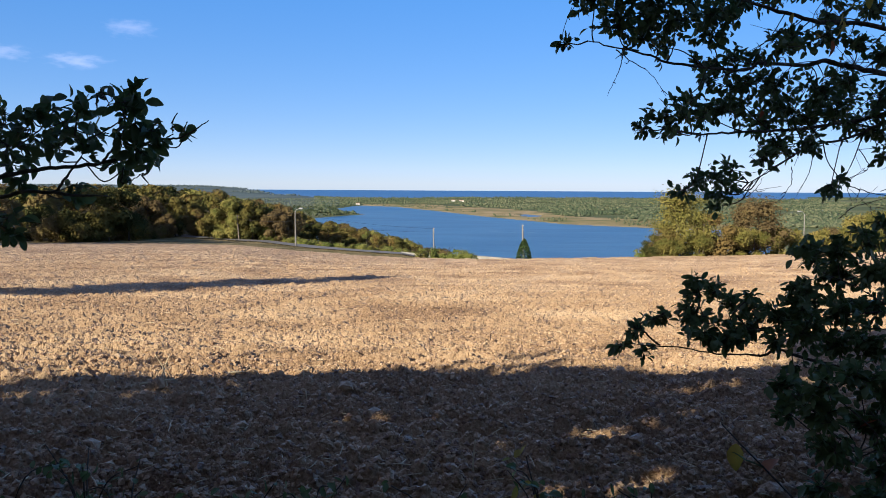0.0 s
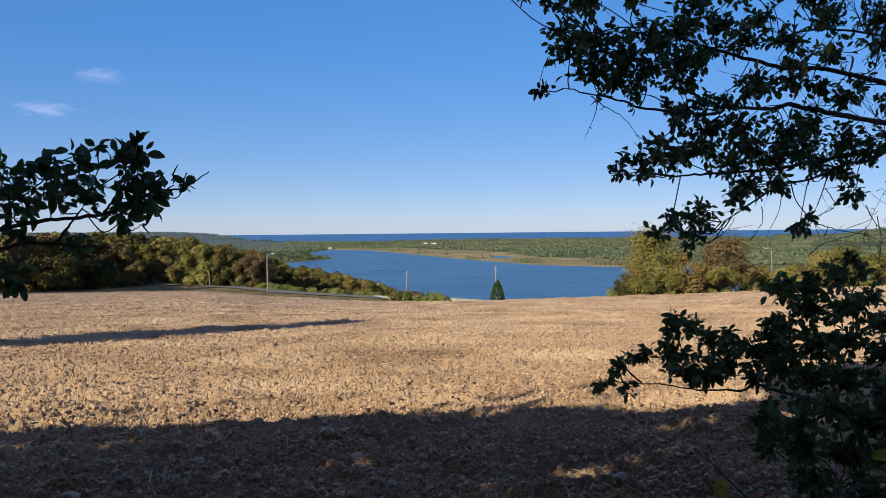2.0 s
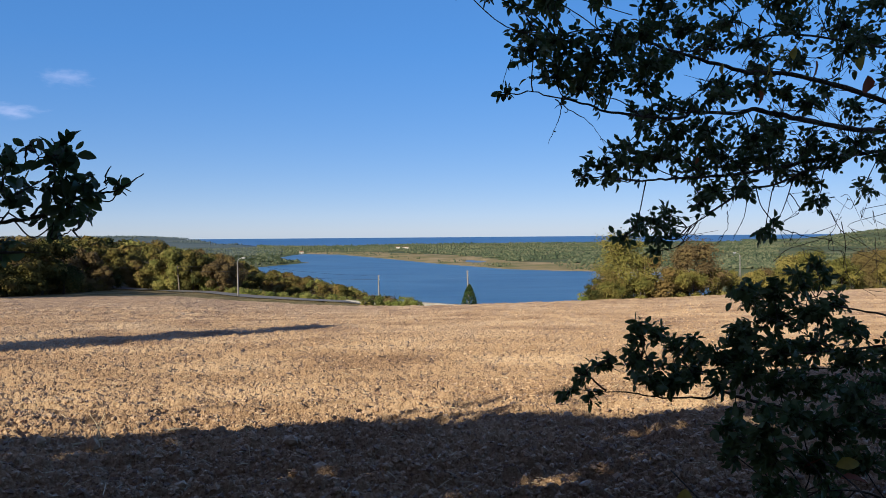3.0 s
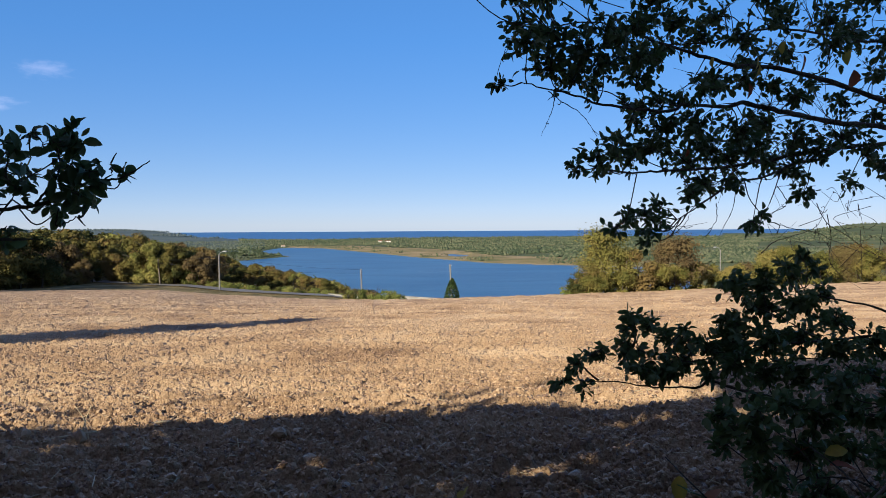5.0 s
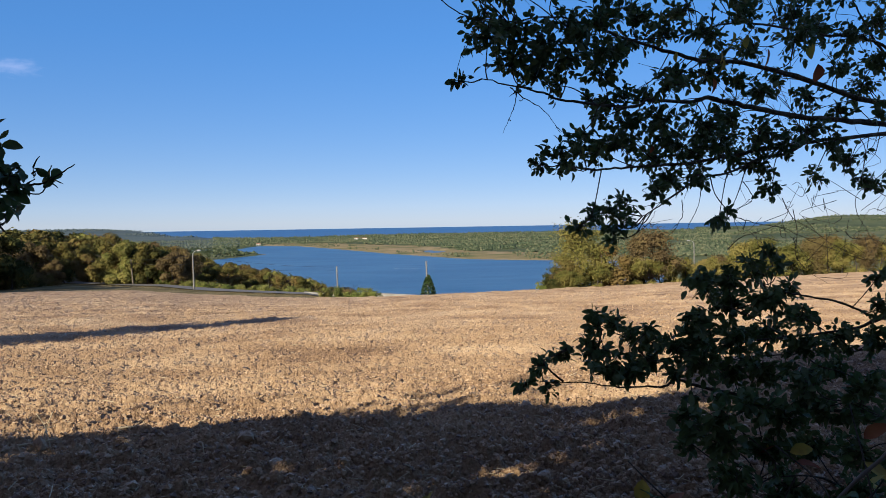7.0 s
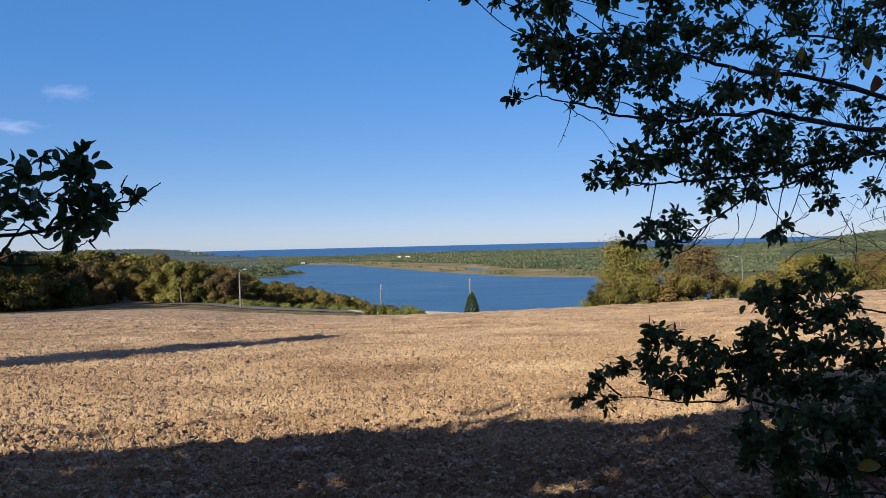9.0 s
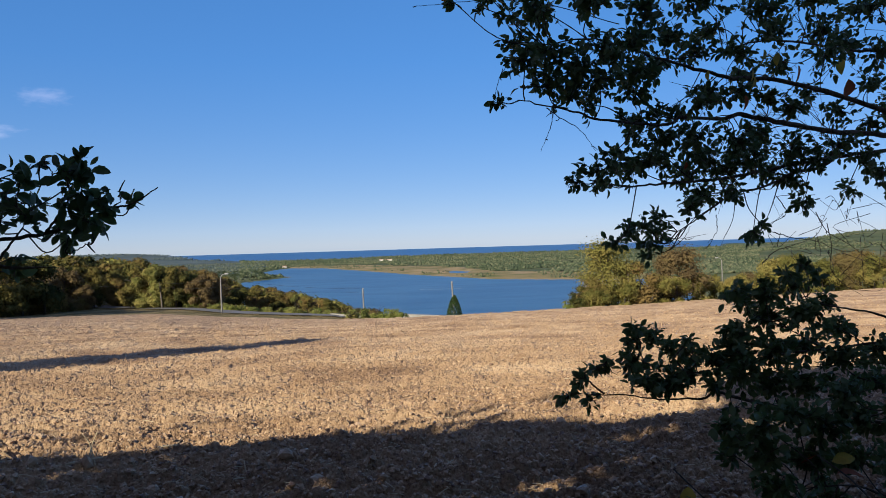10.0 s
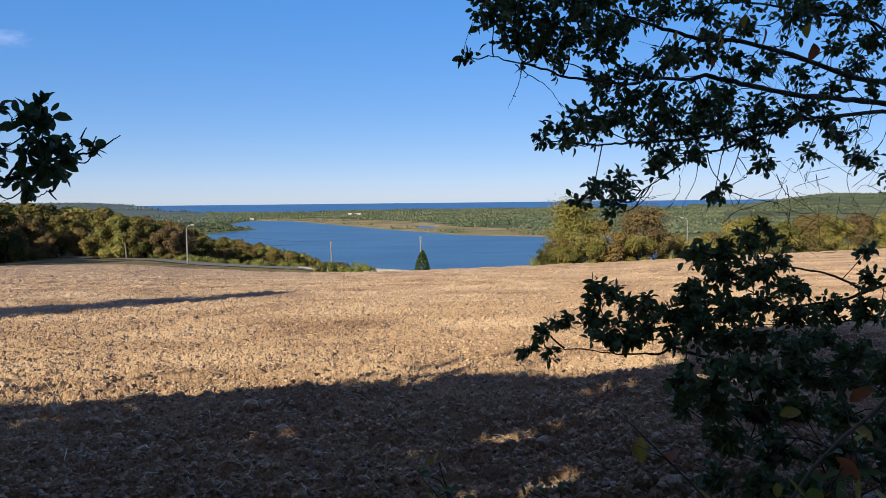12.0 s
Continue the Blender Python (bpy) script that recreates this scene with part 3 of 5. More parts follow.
    v, f = scattered(*LEAF_QUAD, p, turns, size * rng.uniform(0.6, 1.35, leaves))
    return mesh_of(name, v, f, mat)


def trunk_mesh(name, rng, height, radius, width, mat):
    top = height * 0.8
    spine = curve_points([(0, 0, -0.3), (rng.normal() * 0.1, rng.normal() * 0.1, top * 0.35), (rng.normal() * 0.25, rng.normal() * 0.25, top * 0.7), (rng.normal() * 0.3, rng.normal() * 0.3, top)], 3)
    pieces = [tube(spine, radius, radius * 0.2, 7)]
    for k in range(7):
        s = spine[int(len(spine) * rng.uniform(0.3, 0.85))]
        a = rng.uniform(0, 2 * math.pi)
        reach = width * rng.uniform(0.25, 0.42)
        e = s + np.array([math.cos(a) * reach, math.sin(a) * reach, reach * rng.uniform(0.4, 1.0)])
        m = (s + e) / 2 + np.array([0, 0, 0.15 * reach])
        pieces.append(tube(curve_points([s, m, e], 3), radius * 0.4, radius * 0.08, 5))
    v, f = joined(pieces)
    return mesh_of(name, v, f, mat, True)


def tree(label, height, width, low, leaves, size, lobes, mat, seed, group="", category="tree", name="tree", ragged=0.25):
    rng = np.random.default_rng(seed)
    t = thing(name, label, category, group)
    tr = new("trunk", trunk_mesh("trunk", rng, height, 0.02 * height + 0.03, width, BARK))
    tr.parent = t
    cr = new("crown", crown_mesh("crown", rng, height, width, low, leaves, size, lobes, mat, ragged))
    cr.parent = t
    return t


def stand(t, x, y, scale, turn, sink=0.15):
    t.matrix_basis = Matrix.Translation((x, y, on_ground(x, y) - sink)) @ Matrix.Rotation(turn, 4, "Z") @ Matrix.Scale(scale, 4)
    return t


def stand_copy(t, x, y, scale, turn, sink=0.15):
    c = copy_thing(t, Matrix.Identity(4))
    return stand(c, x, y, scale, turn, sink)


WOOD_LABEL = {"WOOD": "broadleaf woodland tree with olive-green autumn crown", "RUST": "woodland tree with rusty brown autumn crown", "LIME": "woodland tree with yellow-green leafy crown"}
wood_kinds, deep_kinds = [], []
for k, (h, w, mat, key) in enumerate(((10, 7.5, WOOD_LEAVES, "WOOD"), (9.5, 8, WOOD_LEAVES, "WOOD"), (10.5, 7, WOOD_LEAVES, "WOOD"), (9, 7.5, RUST_LEAVES, "RUST"), (9.5, 7, LIME_LEAVES, "LIME"))):
    wood_kinds.append(tree(WOOD_LABEL[key], h, w, (0.5, 0.0, 1.2, 0.4, 0.0)[k], 4800, 0.50, 20, mat, 40 + k, "trees of the lakeside wood", ragged=0.14))
    deep_kinds.append(tree(WOOD_LABEL[key], h, w, 2.0, 1100, 0.85, 18, mat, 60 + k, "trees of the lakeside wood", ragged=0.14))
# how steeply the wood's top falls below the eye, by bearing
TOP_U = [-0.75, -0.55, -0.48, -0.41, -0.34, -0.284, -0.248, -0.213, -0.157, -0.129, -0.10, -0.058, -0.017, 0.011]
TOP_FALL = [0.003, 0.0040, 0.0055, 0.0015, 0.0035, 0.0105, 0.0190, 0.0240, 0.0400, 0.0475, 0.0545, 0.0650, 0.0770, 0.0840]


def wood_front(u):
    """How far off the wood's edge lies, by bearing: it juts out behind the roadside lamp."""
    return np.interp(u, [-0.75, -0.435, -0.34, -0.30, -0.26, -0.19, -0.165, -0.10, -0.07, 0.01], [146, 147, 170, 182, 174, 170, 189, 184, 170, 148])


rng = np.random.default_rng(7)
placed, firsts = [], {}
for _ in range(30000):
    u, y = rng.uniform(-0.74, 0.01), rng.uniform(146, 285)
    x = u * y
    front = wood_front(u)
    edge_row = y < front + 16
    if y < front or any((x - a) ** 2 + (y - b) ** 2 < (4.6 if edge_row else 7.0) ** 2 for a, b, _ in placed):
        continue
    if len(placed) >= 250:
        break
    placed.append((x, y, edge_row))
for x, y, edge_row in placed:
    u = x / y
    kinds = wood_kinds if edge_row else deep_kinds
    tinge = lattice_noise(np.array([x / 16]), np.array([y / 30]), 41)[0] + (0.25 if u < -0.42 else -0.05) + rng.normal() * 0.2
    k = 3 if tinge > 0.25 else 4 if tinge < -0.55 else int(rng.integers(3))
    top = 1.65 - np.interp(u, TOP_U, TOP_FALL) * y - rng.uniform(0.0, 2.2)
    tall = min(1.45, max(0.3, (top - on_ground(x, y)) / (10.0, 9.5, 10.5, 9.0, 9.5)[k]))
    front = wood_front(u)
    if -0.26 < u < -0.185:
        pass
    elif y < front + 5:
        tall = min(tall, rng.uniform(0.42, 0.75))
    elif y < front + 14:
        tall = min(tall, rng.uniform(0.72, 1.02))
    if (k, edge_row) in firsts:
        stand_copy(kinds[k], x, y, tall, rng.uniform(0, 6.28))
    else:
        firsts[(k, edge_row)] = stand(kinds[k], x, y, tall, rng.uniform(0, 6.28))
# any kind left over goes into the depth of the wood
for k in range(5):
    for edge_row, kinds in ((True, wood_kinds), (False, deep_kinds)):
        if (k, edge_row) not in firsts:
            stand(kinds[k], -90.0 - 6 * k, 215.0 + 9 * edge_row, 0.9, 1.0)

# the trees that jut out behind the roadside lamp and shade the wood behind them
for k, (u, y) in enumerate(((-0.283, 170), (-0.268, 167), (-0.252, 170), (-0.238, 167), (-0.224, 169), (-0.209, 167), (-0.196, 170), (-0.262, 175), (-0.232, 174), (-0.203, 175))):
    x = u * y
    kind = (0, 4, 1, 2, 4, 3, 3, 1, 2, 0)[k]
    top = 1.65 - np.interp(u, TOP_U, TOP_FALL) * y - 0.5 * (k % 3)
    stand_copy(wood_kinds[kind], x, y, min(1.3, (top - on_ground(x, y)) / (10.0, 9.5, 10.5, 9.0, 9.5)[kind]), 0.9 * k)

for x, y, s in ((-64.5, 146.5, 0.95), (-62.3, 149.5, 0.98), (-66.5, 145.0, 0.9), (-60.0, 153.0, 0.95)):
    stand_copy(wood_kinds[0], x, y, s, x)

# bushes on the verge behind the road
bush_kinds = [tree("low bright green verge bush beside the road", 1.7, 2.6, 0.05, 700, 0.24, 9, m_, 80 + k, "verge bushes", "bush", "bush") for k, m_ in enumerate((HEDGE_LEAVES, HEDGE_LEAVES, LIME_LEAVES))]
verge_line = curve_points([(-36, 168), (-27, 161), (-16, 150.5), (-7, 140), (0, 128), (4, 121)], 9)
first = [True] * 3
for k, p in enumerate(verge_line):
    for j in range(2):
        x, y = p[0] + rng.normal() * 0.7 + j * 1.2, p[1] + rng.normal() * 0.5 + j * 1.5
        b = bush_kinds[(k + j) % 3]
        s, a = rng.uniform(0.6, 0.9), rng.uniform(0, 6.28)
        if first[(k + j) % 3]:
            first[(k + j) % 3] = False
            stand(b, x, y, s, a, 0.05)
        else:
            stand_copy(b, x, y, s, a, 0.05)
for x, y, s in ((-1.2, 104, 0.9), (0.6, 102, 1.0), (2.2, 100, 0.8), (-3.0, 107, 0.8), (3.6, 99, 0.6), (-2.0, 109, 1.0), (22.2, 89.6, 0.7), (23.4, 90, 1.0)):
    stand_copy(bush_kinds[int(rng.integers(3))], x, y, s, rng.uniform(0, 6.28), 0.1)

skirt = [tree("bushy olive-green undergrowth at the wood's edge", 3.4, 4.4, 0.05, 2200, 0.26, 14, m_, 86 + k, "bushes at the wood's edge", "bush", "bush") for k, m_ in enumerate((WOOD_LEAVES, RUST_LEAVES))]
for k, t_ in enumerate(skirt):
    stand(t_, -66 - 7 * k, 145.5, 0.9, 1.1, 0.1)
for k in range(13):
    u = -0.43 + 0.09 * k / 13 + rng.uniform(-0.004, 0.004)
    y = 146.5 + (u + 0.435) / 0.095 * 23 + rng.uniform(-1.0, 1.0)
    stand_copy(skirt[k % 2], u * y, y, rng.uniform(0.5, 0.9), rng.uniform(0, 6.28), 0.1)
for k in range(26):
    u = rng.uniform(-0.70, -0.445) if k < 16 else rng.uniform(-0.31, -0.25)
    y = (146.5 if k < 16 else 183) + rng.uniform(-2.0, 2.5)
    stand_copy(skirt[k % 2], u * y, y, rng.uniform(0.8, 1.5), rng.uniform(0, 6.28), 0.1)

# a slim ivy-grown tree beside the road
stand(tree("slim ivy-covered tree with pale yellow-green leaves", 5.2, 2.4, 0.1, 900, 0.3, 10, LIME_LEAVES, 91), -15.3, 163.0, 1.0, 0.4)

# hedge trees along the far edge of the field, on the side of the plain
hedge = [
    tree("bushy field-edge tree with yellow-green leaves", 7.4, 6.4, 0.1, 11000, 0.24, 26, GOLD_LEAVES, 101, "field-edge trees", ragged=0.32),
    tree("rounded field-edge tree with dense green leaves", 5.2, 4.6, 0.1, 5500, 0.27, 16, WOOD_LEAVES, 102, "field-edge trees"),
    tree("thin reddish-brown field-edge tree in autumn leaf", 6.8, 6.4, 0.1, 7000, 0.27, 20, RUST_LEAVES, 103, "field-edge trees", ragged=0.32),
    tree("low yellow-green field-edge bush", 4.4, 4.6, 0.05, 4800, 0.24, 14, GOLD_LEAVES, 104, "field-edge bushes", "bush", "bush"),
]
stand(hedge[0], 26.6, 89.6, 1.0, 0.3, 0.2)
stand(hedge[1], 30.4, 90.4, 1.0, 1.2, 0.2)
stand(hedge[2], 36.6, 93.4, 1.0, 2.0, 0.2)
stand(hedge[3], 42.4, 96.8, 0.72, 0.9, 0.2)
for k, x, y, s, a in ((1, 24.6, 91.5, 0.7, 3.0), (3, 34.3, 95.5, 0.75, 2.2), (2, 47.5, 101, 0.5, 0.5), (3, 50.5, 102, 0.85, 4.0), (0, 55.5, 104, 0.72, 2.1), (3, 60.0, 105, 1.0, 1.0), (2, 64.5, 107, 0.8, 3.3),
                      (3, 68.5, 107, 1.05, 5.1), (2, 73, 108, 0.8, 0.2), (0, 78, 109, 0.7, 4.4), (3, 83, 109, 1.1, 2.7), (2, 88, 110, 0.85, 1.6), (3, 56, 108, 1.2, 0.3), (1, 70, 112, 1.1, 2.0), (3, 25.6, 91.0, 0.6, 0.7), (3, 28.4, 91.2, 0.65, 1.9), (3, 32.4, 92.6, 0.8, 3.1), (3, 35.6, 94.2, 0.7, 4.2), (3, 39.2, 96.0, 0.75, 5.5), (3, 46, 99.5, 0.7, 1.1), (3, 53.5, 103, 0.8, 2.5), (3, 44.6, 99.0, 0.62, 1.6), (3, 48.8, 101, 0.7, 0.4), (3, 57.5, 104.5, 0.85, 3.6), (1, 62.0, 106, 0.7, 2.2), (3, 66.5, 107, 0.85, 0.9), (3, 71, 107.5, 0.9, 4.7), (3, 75.5, 108.5, 0.95, 2.9), (3, 80.5, 109, 0.95, 0.6)):
    y -= 2.4
    stand_copy(hedge[k], x, y, s, a, 0.2)


for k in range(24):
    u = 0.262 + 0.30 * k / 24 + rng.uniform(-0.004, 0.004)
    y = float(np.interp(u, EDGE_U, EDGE_Y)) + rng.uniform(0.8, 1.8)
    stand_copy(hedge[3] if k % 3 else hedge[1], u * y, y, rng.uniform(0.36, 0.55), rng.uniform(0, 6.28), 0.15)


# ---- the woods of the plain ----
def lump(rng):
    bm = bmesh.new()
    bmesh.ops.create_icosphere(bm, subdivisions=1, radius=1)
    v = np.array([tuple(q.co) for q in bm.verts])
    f = [tuple(q.index for q in face.verts) for face in bm.faces]
    bm.free()
    return v * (1 + 0.32 * rng.uniform(-1, 1, (len(v), 1))), f


def tuft(rng):
    """A small uneven eight-sided lump."""
    v = np.array([(1, 0, 0), (-1, 0, 0), (0, 1, 0), (0, -1, 0), (0, 0, 1), (0, 0, -1)], float)
    f = [(0, 2, 4), (2, 1, 4), (1, 3, 4), (3, 0, 4), (2, 0, 5), (1, 2, 5), (3, 1, 5), (0, 3, 5)]
    return v * (1 + 0.3 * rng.uniform(-1, 1, (6, 1))), f


def plain_woods(name, count, y0, y1, u0, u1, seed, radius, label, keep, mat):
    rng = np.random.default_rng(seed)
    u, y = rng.uniform(u0, u1, count), np.exp(rng.uniform(math.log(y0), math.log(y1), count))
    x = u * y
    ok = keep(x, y, u, rng) & ~inside(LAKE, x, y) & (distance_to(LAKE, x, y) > 10)
    x, y, u = x[ok], y[ok], u[ok]
    z = terrain(x, y)
    ok = z > WATER_Z + 0.2
    x, y, z = x[ok], y[ok], z[ok]
    r = radius[0] + (radius[1] - radius[0]) * rng.uniform(0, 1, len(x)) ** 1.7
    pieces_v, pieces_f, at = [], [], 0
    for k in range(4):
        sel = np.arange(len(x)) % 4 == k
        lv, lf = tuft(rng)
        spin = rng.uniform(0, 6.28, int(sel.sum()))
        turns = np.zeros((len(spin), 3, 3))
        turns[:, 0, 0], turns[:, 0, 1], turns[:, 1, 0], turns[:, 1, 1] = np.cos(spin), -np.sin(spin), np.sin(spin), np.cos(spin)
        turns[:, 2, 2] = rng.uniform(0.5, 1.0, len(spin))
        turns[:, 2, 0] = rng.normal(size=len(spin)) * 0.2
        v, f = scattered(lv, lf, np.stack([x[sel], y[sel], z[sel] + r[sel] * 0.5], 1), turns, r[sel])
        pieces_v.append(v)
        pieces_f += [tuple(i + at for i in q) for q in f]
        at += len(v)
    ob = new(name, mesh_of(name, np.concatenate(pieces_v), pieces_f, mat, True))
    return tagged(ob, label, "woods", kind="stuff")


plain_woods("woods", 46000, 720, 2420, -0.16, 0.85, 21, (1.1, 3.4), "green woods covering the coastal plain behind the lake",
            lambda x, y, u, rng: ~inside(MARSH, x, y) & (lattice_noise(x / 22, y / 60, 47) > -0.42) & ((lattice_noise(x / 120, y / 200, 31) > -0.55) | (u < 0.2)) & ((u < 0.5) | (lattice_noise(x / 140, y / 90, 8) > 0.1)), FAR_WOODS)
plain_woods("woods", 12000, 1150, 2000, -0.80, -0.13, 22, (1.2, 3.0), "woods on the hills behind the lake, tinted bluish for haze", lambda x, y, u, rng: (lattice_noise(x / 90, y / 140, 33) > -0.5), HAZE_TINTED_WOODS)

plain_woods("woods", 9000, 2500, 3900, -0.80, -0.13, 24, (2.0, 4.5), "woods on the farthest hills, haze put into their blue-green colour", lambda x, y, u, rng: (lattice_noise(x / 160, y / 240, 36) > -0.35), HAZE_TINTED_HILLS)


def shore_woods(count, seed):
    """Small leafy crowns of loose sprays."""
    rng = np.random.default_rng(seed)
    u, y = rng.uniform(-0.80, -0.06, count), np.exp(rng.uniform(math.log(320), math.log(1250), count))
    x = u * y
    ok = ~inside(LAKE, x, y) & (distance_to(LAKE, x, y) > 6) & ((u < -0.13) | (y < 420) | (y > 900))
    x, y = x[ok], y[ok]
    r = rng.uniform(1.8, 3.8, len(x))
    z = terrain(x, y)
    d = rng.normal(size=(len(x), 26, 3))
    d[:, :, 2] = np.abs(d[:, :, 2])
    d /= np.linalg.norm(d, axis=2)[:, :, None]
    p = np.stack([x, y, z + r * 0.55], 1)[:, None, :] + d * r[:, None, None] * np.array([1, 1, 0.9])
    n = d.reshape(-1, 3) + 0.25 * rng.normal(size=(len(x) * 26, 3)) + np.array([0, 0, 0.5])
    v, f = scattered(*LEAF_QUAD, p.reshape(-1, 3), turns_facing(n, rng), np.repeat(r, 26) * rng.uniform(0.4, 0.8, len(x) * 26))
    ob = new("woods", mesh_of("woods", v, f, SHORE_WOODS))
    return tagged(ob, "dark woods along the near shore of the lake", "woods", kind="stuff")


shore_woods(4600, 27)
plain_woods("reed_scrub", 4200, 760, 1500, -0.12, 0.45, 23, (0.9, 2.2), "low scrub scattered over the tan reed bed", lambda x, y, u, rng: inside(MARSH, x, y) & (lattice_noise(x / 40, y / 60, 35) > 0.0), FAR_WOODS)


def far_house(x, y, long, deep, turn, label):
    h = thing("house", label, "house", "far houses")
    part("wall", box(-long / 2, long / 2, -deep / 2, deep / 2, 0, 5.2, 0.03), WHITEWASH, h)
    bm = bmesh.new()
    a = [bm.verts.new(p) for p in ((-long / 2 - .4, -deep / 2 - .4, 5.1), (long / 2 + .4, -deep / 2 - .4, 5.1), (long / 2 + .4, deep / 2 + .4, 5.1), (-long / 2 - .4, deep / 2 + .4, 5.1), (-long / 2 - .4, 0, 7.2), (long / 2 + .4, 0, 7.2))]
    for q in ((0, 1, 5, 4), (2, 3, 4, 5), (0, 4, 3), (1, 2, 5), (3, 2, 1, 0)):
        bm.faces.new([a[i] for i in q])
    part("roof", bm, ROOF, h)
    n = max(2, int(long / 5))
    for k in range(n):
        c = -long / 2 + (k + 0.5) * long / n
        part("window", box(c - 0.6, c + 0.6, -deep / 2 - 0.05, -deep / 2 + 0.1, 2.2, 3.7), DARK_GLASS, h)
    h.matrix_basis = Matrix.Translation((x, y, on_ground(x, y))) @ Matrix.Rotation(turn, 4, "Z") @ Matrix.Scale(0.6, 4)
    return h


far_house(-158, 1485, 11, 8, 0.2, "small whitewashed house on the lake's far shore")
far_house(38, 1760, 22, 10, -0.1, "long whitewashed house among the coastal woods")
far_house(22, 1780, 14, 9, 0.1, "low whitewashed house among the coastal woods")


# ---- poles, wires, walls by the road ----
def street_lamp(x, y, top, lean, arm_way, label):
    base = on_ground(x, y)
    h = top - base
    lamp = thing("street_lamp", label, "street lamp", "roadside poles", (x, y, base))
    v, f = tube(np.array([(lean * t, 0, h * t) for t in np.linspace(-0.03, 1, 9)]), 0.17, 0.10, 8)
    mesh_part("pole", v, f, POLE_PALE, lamp, smooth=True)
    ax, ay = arm_way
    pts = curve_points([(lean, 0, h - 0.15), (lean + ax * 0.5, ay * 0.5, h + 0.35), (lean + ax * 1.3, ay * 1.3, h + 0.55)], 4)
    v, f = tube(pts, 0.045, 0.04, 6)
    mesh_part("arm", v, f, METAL, lamp, smooth=True)
    head = part("lamp_head", box(-0.38, 0.38, -0.16, 0.16, -0.08, 0.1, 0.04), METAL, lamp)
    head.matrix_basis = Matrix.Translation((lean + ax * 1.6, ay * 1.6, h + 0.58)) @ Matrix.Rotation(math.atan2(ay, ax), 4, "Z")
    part("lens", box(-0.3, 0.3, -0.13, 0.13, -0.15, -0.075, 0.02), LENS, head, "pale glass lens")
    return lamp, h


def wooden_pole(x, y, top, lean, radius, label, mat=POLE_WOOD, bar=True):
    base = on_ground(x, y)
    h = top - base
    pole = thing("utility_pole", label, "pole", "roadside poles", (x, y, base))
    v, f = tube(np.array([(lean * t, 0, h * t) for t in np.linspace(-0.03, 1, 9)]), radius * 1.25, radius * 0.85, 8)
    mesh_part("shaft", v, f, mat, pole, smooth=True)
    if bar:
        for k, dz in enumerate((0.15, 0.75)):
            c = bmesh.new()
            bmesh.ops.create_cone(c, cap_ends=True, segments=8, radius1=0.035, radius2=0.025, depth=0.12)
            ins = part("insulator", c, LENS, pole)
            ins.location = (lean + radius + 0.05, 0, h - dz)
    return pole, h


lampA, _ = street_lamp(-27.6, 150, -3.55, -0.05, (0.8, -0.6), "tall pale street lamp on the road's edge")
lampB, _ = street_lamp(76.4, 170, -4.2, -0.05, (-0.9, -0.3), "pale street lamp rising behind the field-edge trees")
wooden_pole(-42.0, 165, -4.95, -0.35, 0.14, "leaning weathered wooden utility pole")
wooden_pole(-1.6, 140, -5.95, -0.12, 0.12, "thin pale utility pole standing beyond the field", POLE_PALE)
wooden_pole(28.7, 88.5, -2.6, 0.02, 0.05, "thin wooden post beside the field-edge tree", bar=False)
ivy_pole, ivy_h = wooden_pole(12.1, 120, -4.35, -0.28, 0.13, "pale pole overgrown with a cone of dark ivy", POLE_PALE)
rng = np.random.default_rng(61)
n = 1700
hz = rng.uniform(0, 1, n) ** 0.8
a = rng.uniform(0, 6.28, n)
r = (1.45 * (1 - hz) ** 0.75 + 0.12) * rng.uniform(0.75, 1.08, n)
iv, jf = scattered(*LEAF_QUAD, np.stack([r * np.cos(a), r * np.sin(a), 0.05 + hz * (ivy_h - 2.2)], 1), random_turns(rng, n), rng.uniform(0.18, 0.36, n))
mesh_part("ivy", iv, jf, IVY_LEAVES, ivy_pole, "dark green ivy cone")


def wire(a, b, sag, radius=0.018):
    a, b = np.array(a, float), np.array(b, float)
    t = np.linspace(0, 1, 15)[:, None]
    p = a * (1 - t) + b * t
    p[:, 2] -= sag * 4 * (t[:, 0] * (1 - t[:, 0]))
    v, f = tube(p, radius, radius, 5)
    return tagged(new("overhead_wire", mesh_of("overhead_wire", v, f, WIRE, True)), "thin black overhead wire strung between roadside poles", "wire", "overhead wires")


wire((-42.2, 165, -5.1), (-27.6, 150, -3.9), 0.25)
wire((-42.2, 165, -5.7), (-27.6, 150, -5.4), 0.3)
wire((-27.6, 150, -3.9), (-1.7, 140, -6.1), 0.5)
wire((-27.6, 150, -5.4), (-1.7, 140, -6.7), 0.5)
wire((-42.2, 165, -5.1), (-75, 188, -5.5), 0.4)


def low_wall(x0, y0, x1, y1, top, label):
    n = np.hypot(x1 - x0, y1 - y0)
    w = thing("low_wall", label, "wall", "roadside walls", ((x0 + x1) / 2, (y0 + y1) / 2, 0))
    base = min(on_ground(x0, y0), on_ground(x1, y1)) - 0.2
    w.matrix_basis = Matrix.Translation(((x0 + x1) / 2, (y0 + y1) / 2, base)) @ Matrix.Rotation(math.atan2(y1 - y0, x1 - x0), 4, "Z")
    part("wall_body", box(-n / 2, n / 2, -0.15, 0.15, 0, top - base - 0.08, 0.02), CONCRETE, w)
    part("coping", box(-n / 2 - 0.05, n / 2 + 0.05, -0.2, 0.2, top - base - 0.08, top - base, 0.02), CONCRETE, w)
    return w


low_wall(3.6, 106, 9.4, 101, -7.72, "low pale concrete wall beside the road")
low_wall(-6.6, 127.6, -1.4, 120.8, -9.12, "short pale concrete wall beside the road")


